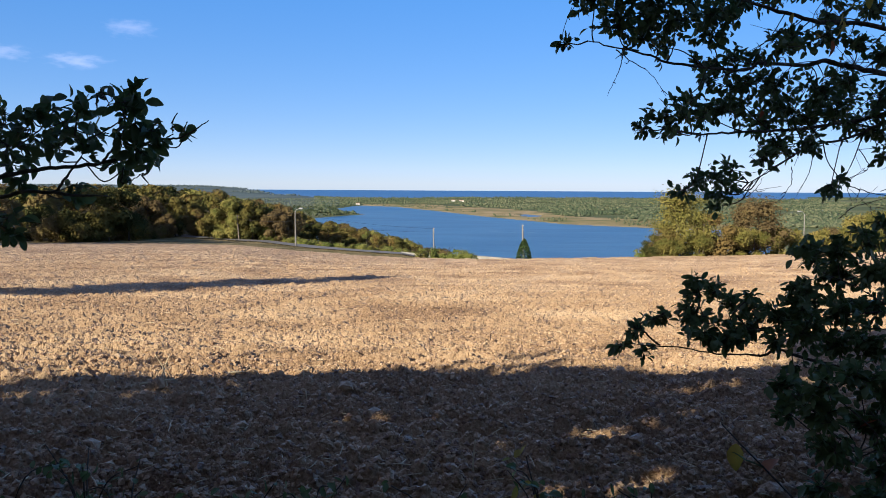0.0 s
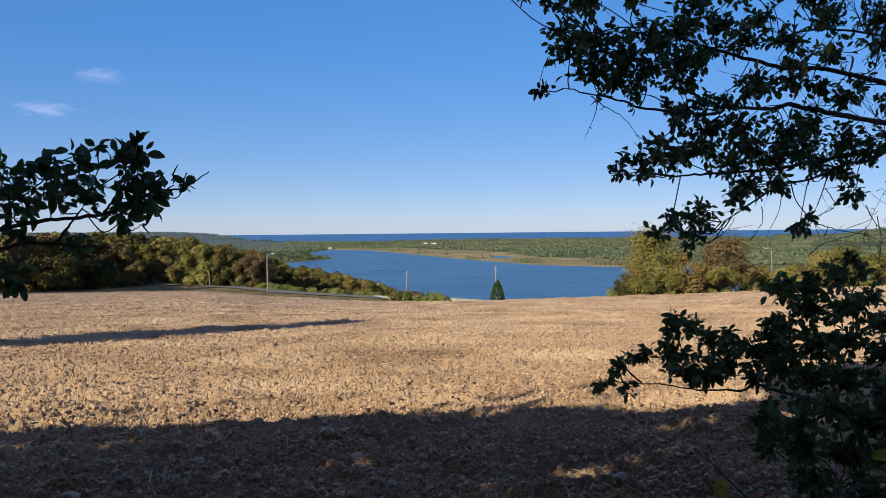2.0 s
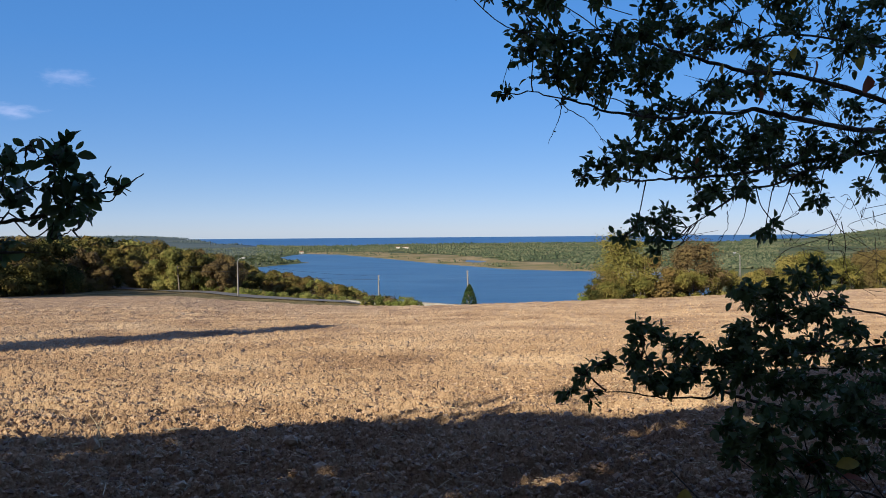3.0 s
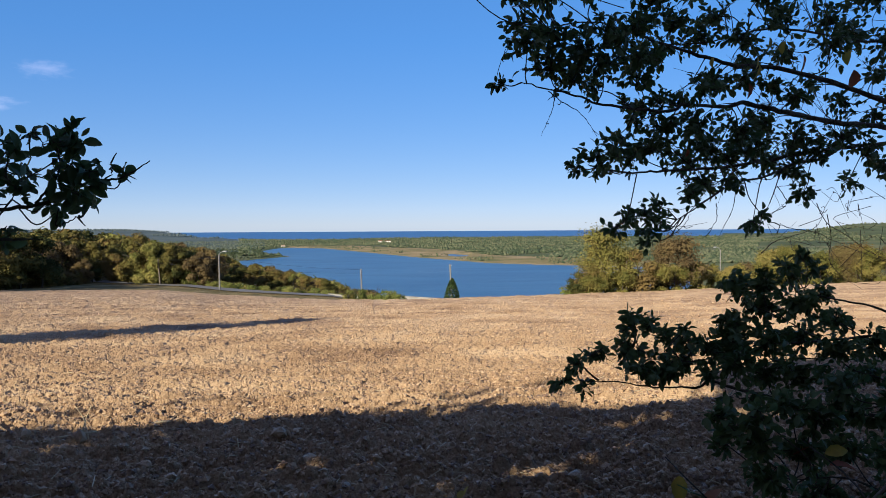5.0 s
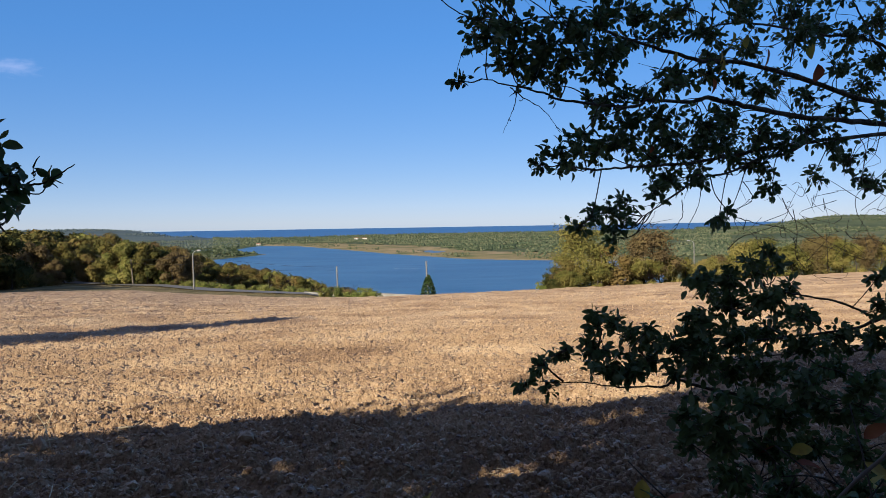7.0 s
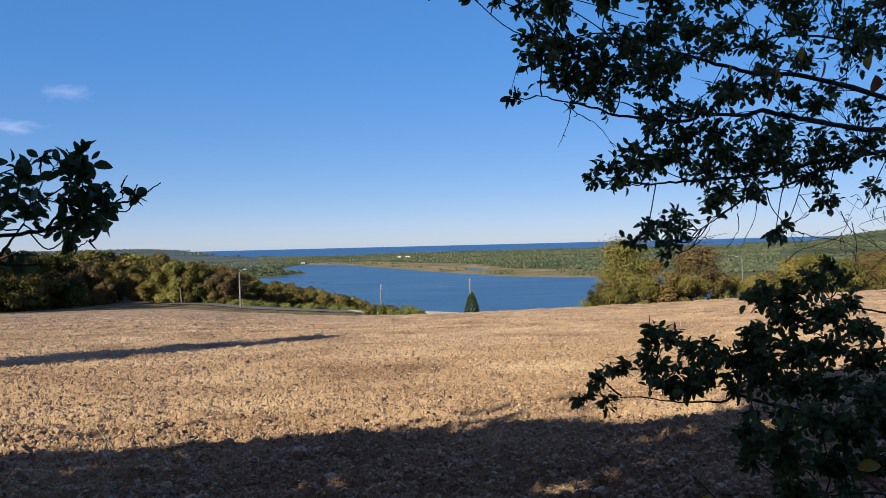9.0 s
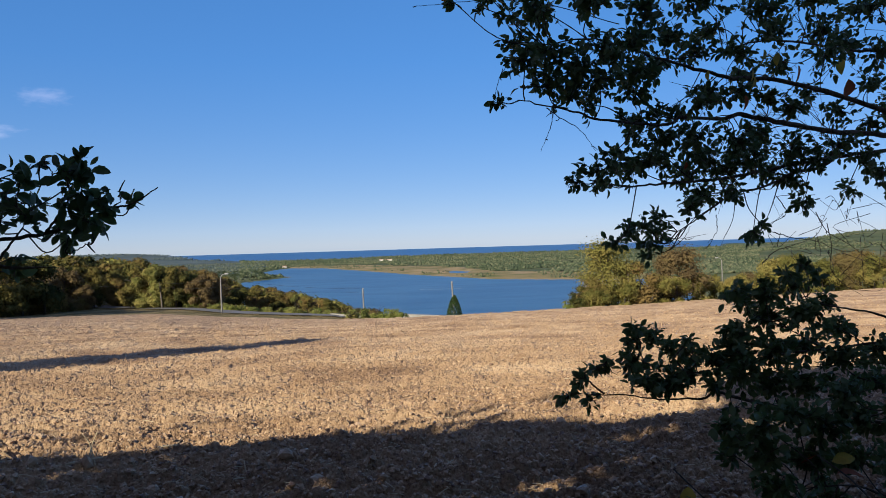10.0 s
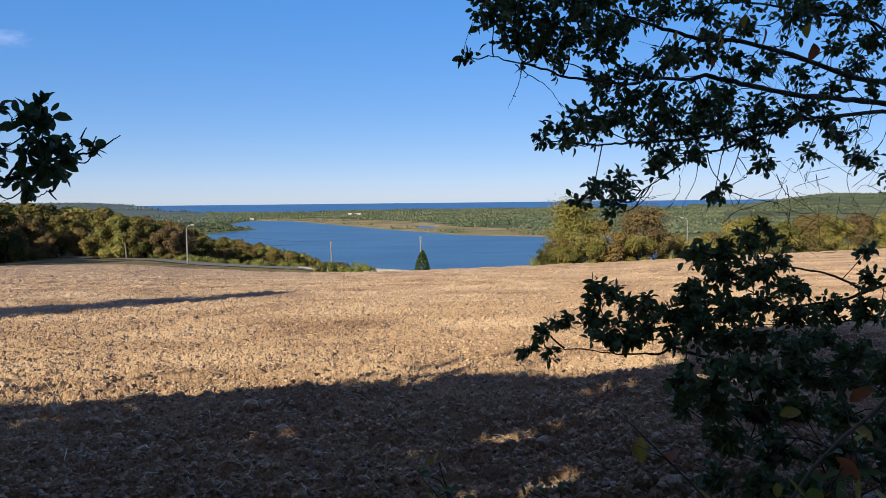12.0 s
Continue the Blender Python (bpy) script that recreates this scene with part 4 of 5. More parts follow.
# tall dry grass on both verges of the road
rng = np.random.default_rng(65)
line = curve_points([(x, y, 0) for x, y in ROAD_LINE[1:9]], 40)
n = 4200
pick = rng.integers(0, len(line), n)
side = np.where(rng.uniform(size=n) < 0.7, -1.0, 1.0)
d = np.gradient(line, axis=0)[pick]
d /= np.linalg.norm(d, axis=1)[:, None]
off = side * (3.9 + np.abs(rng.normal(size=n)) * 1.6)
gx, gy = line[pick, 0] - d[:, 1] * off, line[pick, 1] + d[:, 0] * off
keep = (gy > field_edge(gx, gy) + 0.3)
gx, gy = gx[keep], gy[keep]
blade = ([(-0.12, 0, 0), (0.12, 0, 0), (0.05, 0.12, 0.9), (-0.1, -0.05, 1.0)], [(0, 1, 2, 3)])
spin = np.stack([np.array(Euler((rng.normal() * 0.25, rng.normal() * 0.25, a)).to_matrix()) for a in rng.uniform(0, 6.28, len(gx))])
v, f = scattered(*blade, np.stack([gx, gy, terrain(gx, gy)], 1), spin, rng.uniform(0.07, 0.2, len(gx)))
tagged(new("verge_grass", mesh_of("verge_grass", v, f, VERGE)), "tall dry tan and green grass along the road", "grass", kind="stuff")


# ---- trees close to the camera ----
def leaf_shape(bend, fold, wide):
    """A pointed leaf one long, folded at its midrib and bent along it."""
    v, f = [], []
    for k, (s, w) in enumerate(((0.0, 0.0), (0.14, 0.15), (0.40, 0.29), (0.68, 0.27), (0.90, 0.13), (1.0, 0.0))):
        z = -bend * s * s
        if w == 0.0:
            v.append((0, s, z))
        else:
            v += [(-w * wide, s, z + fold * w), (0, s, z), (w * wide, s, z + fold * w)]
    f += [(0, 2, 1), (0, 3, 2)]
    for k in range(3):
        a = 1 + 3 * k
        f += [(a, a + 1, a + 4, a + 3), (a + 1, a + 2, a + 5, a + 4)]
    f += [(10, 11, 13), (11, 12, 13)]
    return np.array(v, float), f


LEAF_SHAPES = [leaf_shape(0.12, 0.25, 0.92), leaf_shape(0.3, 0.4, 1.05), leaf_shape(-0.15, 0.2, 0.84), leaf_shape(0.4, 0.5, 0.95)]


def frame_along(way, roll):
    """A turn that takes y to way."""
    y = way / (np.linalg.norm(way) + 1e-9)
    h = np.array([0, 0, 1.0]) if abs(y[2]) < 0.95 else np.array([1.0, 0, 0])
    x = np.cross(y, h)
    x /= np.linalg.norm(x)
    z = np.cross(x, y)
    c, s = math.cos(roll), math.sin(roll)
    return np.stack([x * c + z * s, y, z * c - x * s], 1)


def leafy_tree(name, label, category, limbs, twigs, sprays, leaf_size, seed, trunk, base_radius, single, leaf_mat, odd=(), per=1.0, tangle=(), at=(0, 0, 0), spurs=0):
    """A tree from its limbs, bare twigs and leafy sprays (place and radius); single: how many leaves are objects of their own."""
    rng = np.random.default_rng(seed)
    t = thing(name, label, category)
    if trunk is not None:
        v, f = tube(curve_points(trunk, 5), base_radius * 1.8, base_radius, 10, 0.06, rng)
        mesh_part("trunk", v, f, BARK, t, smooth=True)
    nodes = []
    for k, l in enumerate(limbs):
        p = curve_points(l, 5)
        p = p + rng.normal(size=p.shape) * base_radius * 0.06
        r0 = base_radius * (0.5 if k < 2 else 0.38 if k < 3 else 0.24)
        v, f = tube(p, r0, max(0.0014, base_radius * 0.05), 7, 0.10, rng)
        mesh_part("limb", v, f, BARK, t, smooth=True)
        nodes.append(p[len(p) // 6:])
    for l in twigs:
        p = curve_points(l, 5)
        p = p + rng.normal(size=p.shape) * 0.002
        pieces = [tube(p, min(0.0034, base_radius * 0.12), 0.0012, 5, 0.15, rng)]
        for q in range(3):
            s = p[int(rng.integers(2, len(p)))]
            e = s + rng.normal(size=3) * leaf_size * 0.45
            pieces.append(tube(curve_points([s, (s + e) / 2 + rng.normal(size=3) * 0.008, e], 3), 0.003, 0.0015, 4))
        v, f = joined(pieces)
        mesh_part("twig", v, f, BARK, t, smooth=True)
    for x, y, z, r in tangle:
        c = np.array([x, y, z])
        for q in range(6):
            a = c + rng.normal(size=3) * r * np.array([0.6, 0.3, 0.5])
            w = rng.normal(size=3) * np.array([1, 0.4, 0.7])
            w *= r * rng.uniform(0.5, 1.1) / np.linalg.norm(w)
            p = curve_points([a, a + 0.5 * w + rng.normal(size=3) * 0.4 * r, a + w + rng.normal(size=3) * 0.1 * r], 5)
            v, f = tube(p, 0.0024, 0.0010, 5, 0.1, rng)
            mesh_part("twig", v, f, BARK, t, smooth=True)
    nodes = np.concatenate(nodes)
    # thin bare side twigs along the inner limbs
    reach = np.linalg.norm(nodes - nodes[0], axis=1)
    inner = nodes[reach < 0.62 * reach.max()]
    for q in range(spurs):
        a = inner[int(rng.integers(len(inner)))]
        w = np.array([-rng.uniform(0.2, 1.0), rng.normal() * 0.35, rng.normal() * 0.75])
        w *= rng.uniform(0.18, 0.55) / np.linalg.norm(w)
        b = a + w + rng.normal(size=3) * 0.03
        p = curve_points([a, a + 0.5 * w + rng.normal(size=3) * 0.035, b], 4)
        c = p[len(p) // 2]
        v, f = joined([tube(p, 0.0038, 0.0011, 5, 0.12, rng), tube(curve_points([c, c + 0.3 * w + rng.normal(size=3) * 0.05, c + 0.5 * w + rng.normal(size=3) * 0.1], 3), 0.0022, 0.001, 4)])
        mesh_part("twig", v, f, BARK, t, smooth=True)
    place, way, roll, size = [], [], [], []
    for cx, cy, cz, r in sprays:
        c = np.array([cx, cy, cz])
        stems = []
        d = np.linalg.norm(nodes - c, axis=1)
        # a spray grows outwards, from a place nearer to the trunk
        root = nodes[int(np.argmin(d + 0.8 * np.maximum(0, np.linalg.norm(nodes - nodes[0], axis=1) - np.linalg.norm(c - nodes[0]) + 0.45 * d)))]
        reach = c - root
        if np.linalg.norm(reach) > 0.03:
            mid = root + reach * 0.5 + rng.normal(size=3) * 0.12 * np.linalg.norm(reach) + np.array([0, 0, -0.05 * np.linalg.norm(reach)])
            stem = curve_points([root, mid, c], 4)
            stems.append(tube(stem, min(0.0042, base_radius * 0.13), min(0.003, base_radius * 0.1), 5, 0.1, rng))
        out = reach / (np.linalg.norm(reach) + 1e-6)
        for b in range(int(4 + 105 * r * per)):
            w = rng.normal(size=3) + 0.7 * out
            w /= np.linalg.norm(w)
            w *= np.array([1, 1, 0.8])
            e = c + w * r * rng.uniform(0.55, 1.1)
            p = curve_points([c, (c + e) / 2 + rng.normal(size=3) * 0.12 * r, e], 4)
            stems.append(tube(p, min(0.0026, base_radius * 0.09), 0.0011, 4))
            n = max(3, int(np.linalg.norm(e - c) / (leaf_size * 0.36) * per))
            for k in range(n):
                s = (k + 0.9) / n
                q = p[min(len(p) - 1, int(s * (len(p) - 1) + 0.5))] + rng.normal(size=3) * 0.006
                side = rng.normal(size=3) * 0.8
                g = (e - c) / (np.linalg.norm(e - c) + 1e-6) * 0.8 + side + np.array([0, 0, -0.25])
                place.append(q)
                way.append(g)
                roll.append(rng.normal() * 1.0)
                size.append(leaf_size * rng.uniform(0.55, 1.25))
        v, f = joined(stems)
        mesh_part("twig", v, f, BARK, t)
    turns = np.stack([frame_along(w, a) for w, a in zip(way, roll)])
    place, size = np.array(place), np.array(size)
    order = rng.permutation(len(place))
    shared = [mesh_of("leaf", *s, leaf_mat, True) for s in LEAF_SHAPES]
    for k, i in enumerate(order[:single]):
        ob = new("leaf", shared[k % 4])
        ob.parent = t
        ob.matrix_basis = Matrix.Translation(place[i]) @ Matrix(turns[i].tolist()).to_4x4() @ Matrix.Scale(size[i], 4)
    rest = order[single:]
    pieces = []
    for k in range(4):
        sel = rest[k::4]
        pieces.append(scattered(*LEAF_SHAPES[k], place[sel], turns[sel], size[sel]))
    v, f = joined(pieces)
    tagged(mesh_part("foliage", v, f, leaf_mat, t, smooth=True), kind="stuff")
    t.location = at
    for x, y, z, s, mat in odd:
        ob = new("leaf", mesh_of("leaf", *LEAF_SHAPES[1], mat, True))
        ob.parent = t
        w = np.array([rng.normal() * 0.3, -0.2, -1.0])
        ob.matrix_basis = Matrix.Translation((x, y, z)) @ Matrix(frame_along(w, rng.normal() * 0.4).tolist()).to_4x4() @ Matrix.Scale(s, 4)
        tagged(ob, "turned autumn leaf")
    return t


HIGH_LIMB_A = [
    (5.33, 6.34, 2.52), (4.77, 6.16, 2.55), (4.28, 6, 2.55), (3.94, 5.88, 2.57), (3.29, 5.63, 2.69),
    (2.79, 5.44, 2.74), (2.33, 5.23, 2.73), (2.07, 5.11, 2.76), (1.7, 4.94, 2.81), (1.47, 4.82, 2.85),
    (1.17, 4.65, 2.85), (0.94, 4.52, 2.77),
]
HIGH_LIMB_B = [
    (5.33, 6.34, 2.33), (4.77, 6.16, 2.36), (4.28, 6, 2.38), (3.87, 5.85, 2.39), (3.33, 5.65, 2.4),
    (2.99, 5.52, 2.43), (2.67, 5.38, 2.46), (2.46, 5.3, 2.48), (2.29, 5.22, 2.44), (1.96, 5.07, 2.43),
    (1.83, 5.01, 2.38), (1.37, 4.77, 2.37), (1.16, 4.66, 2.41), (0.93, 4.52, 2.43), (0.75, 4.41, 2.45),
]
HIGH_LIMB_C = [
    (5.33, 6.34, 2.16), (4.77, 6.16, 2.27), (4.3, 6, 2.31), (3.74, 5.81, 2.25), (3.38, 5.67, 2.21),
    (3.21, 5.61, 2.13), (2.93, 5.5, 2.08), (2.71, 5.41, 2), (2.33, 5.24, 1.91), (2.11, 5.15, 1.79),
    (1.89, 5.04, 1.68),
]
HIGH_LIMB_D = [
    (3.38, 5.67, 2.21), (2.93, 5.5, 2.14), (2.51, 5.32, 2.07), (2.13, 5.15, 2.02), (1.94, 5.06, 2.01),
    (1.68, 4.94, 1.99), (1.52, 4.85, 1.97), (1.42, 4.8, 1.98), (1.25, 4.71, 1.99),
]
HIGH_LIMB_E = [
    (5.33, 6.34, 2.64), (4.51, 6.07, 2.87), (4.12, 5.94, 3.02), (3.51, 5.72, 3.02), (3.05, 5.54, 3.03),
    (2.68, 5.38, 3.01), (2.37, 5.25, 2.92), (2.07, 5.11, 2.84), (1.8, 4.99, 2.8),
]
HIGH_LIMB_F = [
    (4.51, 6.07, 2.78), (4.18, 5.96, 2.98), (4, 5.89, 3.16), (3.87, 5.85, 3.34), (3.75, 5.81, 3.54),
]
HIGH_TWIG_A = [
    (0.98, 4.55, 2.45), (0.97, 4.54, 2.38), (0.96, 4.54, 2.33), (0.92, 4.51, 2.24), (0.88, 4.49, 2.16),
]
HIGH_TWIG_B = [
    (0.93, 4.52, 2.42), (1.02, 4.58, 2.37), (1.12, 4.63, 2.33), (1.21, 4.69, 2.26), (1.27, 4.72, 2.19),
]
HIGH_TWIG_C = [
    (2.22, 5.19, 1.79), (2.23, 5.2, 1.73), (2.23, 5.2, 1.69), (2.19, 5.18, 1.63), (2.13, 5.15, 1.56),
]
HIGH_TWIG_D = [
    (0.76, 4.41, 2.77), (0.7, 4.37, 2.67), (0.66, 4.35, 2.6), (0.62, 4.33, 2.53), (0.58, 4.3, 2.4),
]
HIGH_TWIG_E = [
    (4.29, 6, 1.81), (4.05, 5.92, 1.88), (3.92, 5.87, 1.8), (3.95, 5.88, 1.66), (4.05, 5.92, 1.55),
    (4.14, 5.95, 1.44), (4.3, 6, 1.34),
]
HIGH_TWIG_F = [
    (3.15, 5.58, 1.8), (3.26, 5.63, 1.66), (3.44, 5.69, 1.57), (3.67, 5.78, 1.45), (3.92, 5.87, 1.36),
    (4.37, 6.03, 1.27),
]
HIGH_TWIG_G = [
    (2.71, 5.41, 1.67), (2.92, 5.5, 1.62), (3.15, 5.58, 1.59), (3.32, 5.65, 1.53), (3.49, 5.72, 1.5),
    (3.8, 5.83, 1.56),
]
HIGH_TWIG_H = [
    (2.63, 5.37, 1.45), (2.76, 5.43, 1.53), (2.95, 5.51, 1.57), (3.15, 5.58, 1.63), (3.23, 5.62, 1.74),
    (3.32, 5.65, 1.88),
]
HIGH_TWIG_I = [
    (3.26, 5.63, 1.72), (3.3, 5.64, 1.55), (3.29, 5.64, 1.39), (3.4, 5.68, 1.27), (3.61, 5.76, 1.16),
]
HIGH_TWIG_J = [
    (3.81, 5.83, 1.54), (3.89, 5.86, 1.49), (4.05, 5.92, 1.49), (4.17, 5.96, 1.46), (4.34, 6.02, 1.41),
]
HIGH_TWIG_K = [
    (2.77, 5.43, 1.92), (2.87, 5.47, 1.8), (2.71, 5.41, 1.72), (2.58, 5.35, 1.67),
]
HIGH_TWIG_L = [
    (1.82, 5.01, 1.57), (1.9, 5.05, 1.61), (1.96, 5.07, 1.66), (2, 5.09, 1.72),
]
HIGH_TWIG_M = [
    (1.47, 4.82, 2.98), (1.0, 4.6, 3.03), (0.6, 4.45, 3.02), (0.32, 4.36, 2.97), (0.18, 4.3, 2.94),
]
HIGH_SPRAYS_LEFT = [
    (0.62, 4.45, 3.02, 0.05), (0.85, 4.5, 3.05, 0.11), (0.4, 4.4, 2.99, 0.02), (0.72, 4.42, 2.91, 0.09), (0.92, 4.5, 2.96, 0.12), (0.56, 4.4, 2.96, 0.05),
    (0.76, 4.25, 2.63, 0.149), (0.95, 4.55, 2.76, 0.192), (1.14, 4.56, 2.67, 0.224), (0.95, 4.59, 2.55, 0.161), (1.14, 4.72, 2.51, 0.166),
    (1.23, 4.44, 2.55, 0.156), (1.23, 4.4, 2.72, 0.186), (0.81, 4.65, 2.83, 0.114), (1.52, 4.71, 2.67, 0.198), (1.48, 4.67, 2.82, 0.197),
    (1.36, 5.06, 2.52, 0.124), (0.63, 4.31, 2.42, 0.061), (1.89, 5.22, 2.82, 0.183), (1.84, 4.99, 2.91, 0.175), (2.12, 5.22, 2.89, 0.183),
    (1.49, 4.63, 2.52, 0.098),
]
HIGH_SPRAYS_MIDDLE = [
    (1.51, 4.93, 2.41, 0.076), (1.75, 5.18, 2.41, 0.127), (1.84, 5.02, 2.31, 0.159), (1.81, 5.13, 2.47, 0.108), (1.98, 5.17, 2.48, 0.127),
    (1.94, 4.81, 2.28, 0.152), (1.63, 5.06, 2.32, 0.078), (1.16, 4.72, 2, 0.083), (1.23, 4.58, 2.05, 0.113), (1.31, 4.47, 2.08, 0.126),
    (1.65, 5.13, 2.11, 0.144), (1.69, 4.92, 2.13, 0.138), (1.89, 5.16, 2.17, 0.109), (1.38, 5.01, 2, 0.077), (1.48, 4.96, 2.22, 0.077),
]
HIGH_SPRAYS_INNER = [
    (2.13, 5.39, 2.09, 0.171), (2.13, 5.09, 2.14, 0.179), (2.45, 5.46, 2.13, 0.211), (2.54, 5.3, 2.17, 0.186), (2.87, 5.71, 2.11, 0.161),
    (2.22, 5.41, 1.93, 0.152), (1.89, 4.82, 1.84, 0.102), (2.19, 4.97, 1.94, 0.122), (2.32, 5.08, 2.28, 0.178), (2.83, 5.71, 2.4, 0.181),
    (2.91, 5.45, 2.26, 0.192), (2.98, 5.58, 2.05, 0.157), (3.07, 5.44, 2.16, 0.153), (3.39, 5.68, 2.3, 0.18), (3.57, 5.68, 2.21, 0.16),
    (2.98, 5.44, 1.88, 0.107),
]
HIGH_SPRAYS_LOW = [
    (1.66, 4.98, 1.74, 0.122), (1.78, 5.03, 1.76, 0.106), (1.63, 5.15, 1.71, 0.101), (1.46, 4.94, 1.64, 0.076), (1.79, 5.24, 1.62, 0.103),
    (1.87, 5.24, 1.67, 0.092), (1.78, 5.27, 1.53, 0.052), (2.61, 5.46, 1.67, 0.077), (2.51, 5.14, 1.72, 0.051), (2.7, 5.6, 1.62, 0.055),
    (4.08, 6.17, 2.13, 0.152), (4.31, 6.22, 1.94, 0.131), (4.02, 5.94, 1.97, 0.104), (3.59, 5.87, 1.98, 0.103),
]
HIGH_SPRAYS_TOP = [
    (2.32, 5.07, 2.86, 0.16), (2.68, 5.57, 2.82, 0.157), (2.49, 5.35, 2.66, 0.15), (2.65, 5.26, 2.56, 0.148), (2.77, 5.19, 2.51, 0.128),
    (3.25, 5.81, 2.7, 0.122), (3.07, 5.82, 2.95, 0.163), (3.11, 5.34, 2.88, 0.188), (3.7, 5.95, 3.11, 0.188), (3.83, 5.79, 3.03, 0.183),
    (3.95, 5.69, 2.8, 0.18), (3.65, 5.66, 2.75, 0.159), (3.56, 5.88, 2.58, 0.145), (4.17, 6.15, 2.71, 0.173), (3.95, 5.64, 2.45, 0.119),
    (2.25, 5.27, 2.64, 0.148), (1.98, 4.82, 2.49, 0.136), (3.37, 5.78, 3.15, 0.203), (2.67, 5.29, 3.02, 0.186), (2.34, 5.45, 3.1, 0.172),
    (4.43, 6.3, 3.25, 0.221), (3.75, 5.81, 2.44, 0.122),
]
HIGH_SPRAYS_OUTER = [
    (1.02, 4.87, 3.07, 0.205), (1.22, 4.57, 3.02, 0.192), (1.57, 4.62, 3, 0.195), (2.16, 5.21, 3.22, 0.22), (2.46, 5.03, 3.13, 0.212),
    (3.05, 5.37, 3.28, 0.227), (3.71, 5.74, 3.35, 0.242), (4.44, 6.1, 3.46, 0.257), (4.46, 5.87, 3.05, 0.248), (4.46, 5.82, 2.69, 0.225),
    (4.98, 6.42, 2.42, 0.248), (4.54, 5.98, 2.05, 0.189), (4.75, 6.39, 1.8, 0.18), (5.43, 6.57, 3.02, 0.277), (5.12, 6.21, 2.48, 0.262),
]
LOW_LIMB_A = [
    (3.97, 4.77, 0.36), (3.29, 4.65, 0.47), (2.58, 4.52, 0.58), (2.19, 4.44, 0.69), (1.94, 4.39, 0.76),
    (1.82, 4.37, 0.8), (1.74, 4.35, 0.77), (1.63, 4.32, 0.78), (1.46, 4.29, 0.79), (1.27, 4.24, 0.83),
    (1.09, 4.2, 0.85), (0.93, 4.17, 0.87),
]
LOW_LIMB_B = [
    (3.98, 4.77, 1.17), (3.52, 4.69, 1.12), (3.29, 4.65, 1.08), (3.1, 4.61, 1.03), (2.95, 4.59, 1.01),
    (2.67, 4.53, 1), (2.39, 4.48, 0.99), (2.12, 4.43, 0.97), (1.82, 4.37, 0.93), (1.53, 4.3, 0.93),
    (1.33, 4.26, 1.03),
]
LOW_LIMB_C = [
    (3.29, 4.65, 1.08), (3.21, 4.63, 1.07), (2.98, 4.59, 1.17), (2.76, 4.55, 1.22), (2.55, 4.51, 1.26),
    (2.32, 4.47, 1.35), (2.38, 4.48, 1.47),
]
LOW_LIMB_D = [
    (3.97, 4.77, 0.88), (3.29, 4.65, 0.89), (2.98, 4.59, 0.88), (2.71, 4.54, 0.91), (2.6, 4.52, 0.89),
    (2.36, 4.47, 0.9), (2.12, 4.43, 0.88), (1.89, 4.38, 0.85),
]
LOW_LIMB_E = [
    (1.12, 4.21, 0.85), (1.04, 4.19, 0.92), (1.01, 4.18, 0.97), (1.13, 4.21, 1.01),
]
LOW_LIMB_F = [
    (3.88, 4.75, 0.74), (3.29, 4.65, 0.64), (3, 4.6, 0.74), (2.75, 4.55, 0.83), (2.59, 4.52, 0.97),
    (2.31, 4.47, 1.13), (2.05, 4.41, 1.24), (1.97, 4.4, 1.34),
]
LOW_SPRAYS_TIP = [
    (0.91, 4.14, 0.86, 0.052), (1, 4.19, 0.94, 0.071), (1.12, 4.29, 0.98, 0.06), (1.04, 4.25, 0.81, 0.054), (1.14, 4.25, 1.01, 0.042),
    (1.35, 4.33, 1.12, 0.076), (1.53, 4.55, 1.1, 0.089), (1.32, 4.26, 1.19, 0.036), (1.52, 4.26, 1.06, 0.09), (1.37, 4.39, 0.98, 0.117),
    (1.34, 4.12, 0.93, 0.11), (1.49, 4.18, 0.92, 0.132), (1.79, 4.62, 0.86, 0.146), (1.65, 4.34, 1.04, 0.091), (1.83, 4.39, 0.96, 0.124),
    (1.53, 4.03, 1.14, 0.028), (1.8, 4.31, 0.85, 0.091),
]
LOW_SPRAYS_BODY = [
    (1.99, 4.44, 1.01, 0.156), (1.83, 4.11, 0.94, 0.144), (2.04, 4.47, 1.14, 0.141), (2.05, 4.48, 1.3, 0.12), (1.85, 4.13, 1.39, 0.058),
    (2.2, 4.51, 1.32, 0.127), (2.31, 4.45, 1.45, 0.062), (2.48, 4.59, 1.48, 0.058), (2.46, 4.42, 1.43, 0.05), (2.44, 4.6, 1.38, 0.091),
    (2.27, 4.59, 1.18, 0.161), (2.23, 4.19, 1.25, 0.147), (2.06, 4.18, 1.04, 0.162), (2.49, 4.59, 1, 0.178), (2.84, 4.81, 1.07, 0.135),
    (2.58, 4.39, 0.96, 0.154), (2.9, 4.55, 0.96, 0.144), (2.95, 4.64, 0.77, 0.147),
]
LOW_SPRAYS_ROOT = [
    (3.09, 4.52, 0.95, 0.143), (3.16, 4.55, 1.15, 0.09), (2.32, 4.37, 0.84, 0.153), (2.62, 4.46, 0.75, 0.141), (2.22, 4.5, 0.79, 0.142),
    (3.08, 4.51, 0.71, 0.127), (1.89, 4.31, 0.72, 0.055), (2.04, 4.56, 0.56, 0.045), (1.94, 4.14, 0.75, 0.064), (2.29, 4.5, 0.66, 0.07),
    (2.67, 4.66, 1.26, 0.092), (3.13, 4.52, 1.32, 0.07), (3.39, 4.52, 1.21, 0.143), (3.66, 4.87, 0.88, 0.171), (3.4, 4.53, 0.66, 0.159),
    (3.72, 4.56, 0.78, 0.16),
]
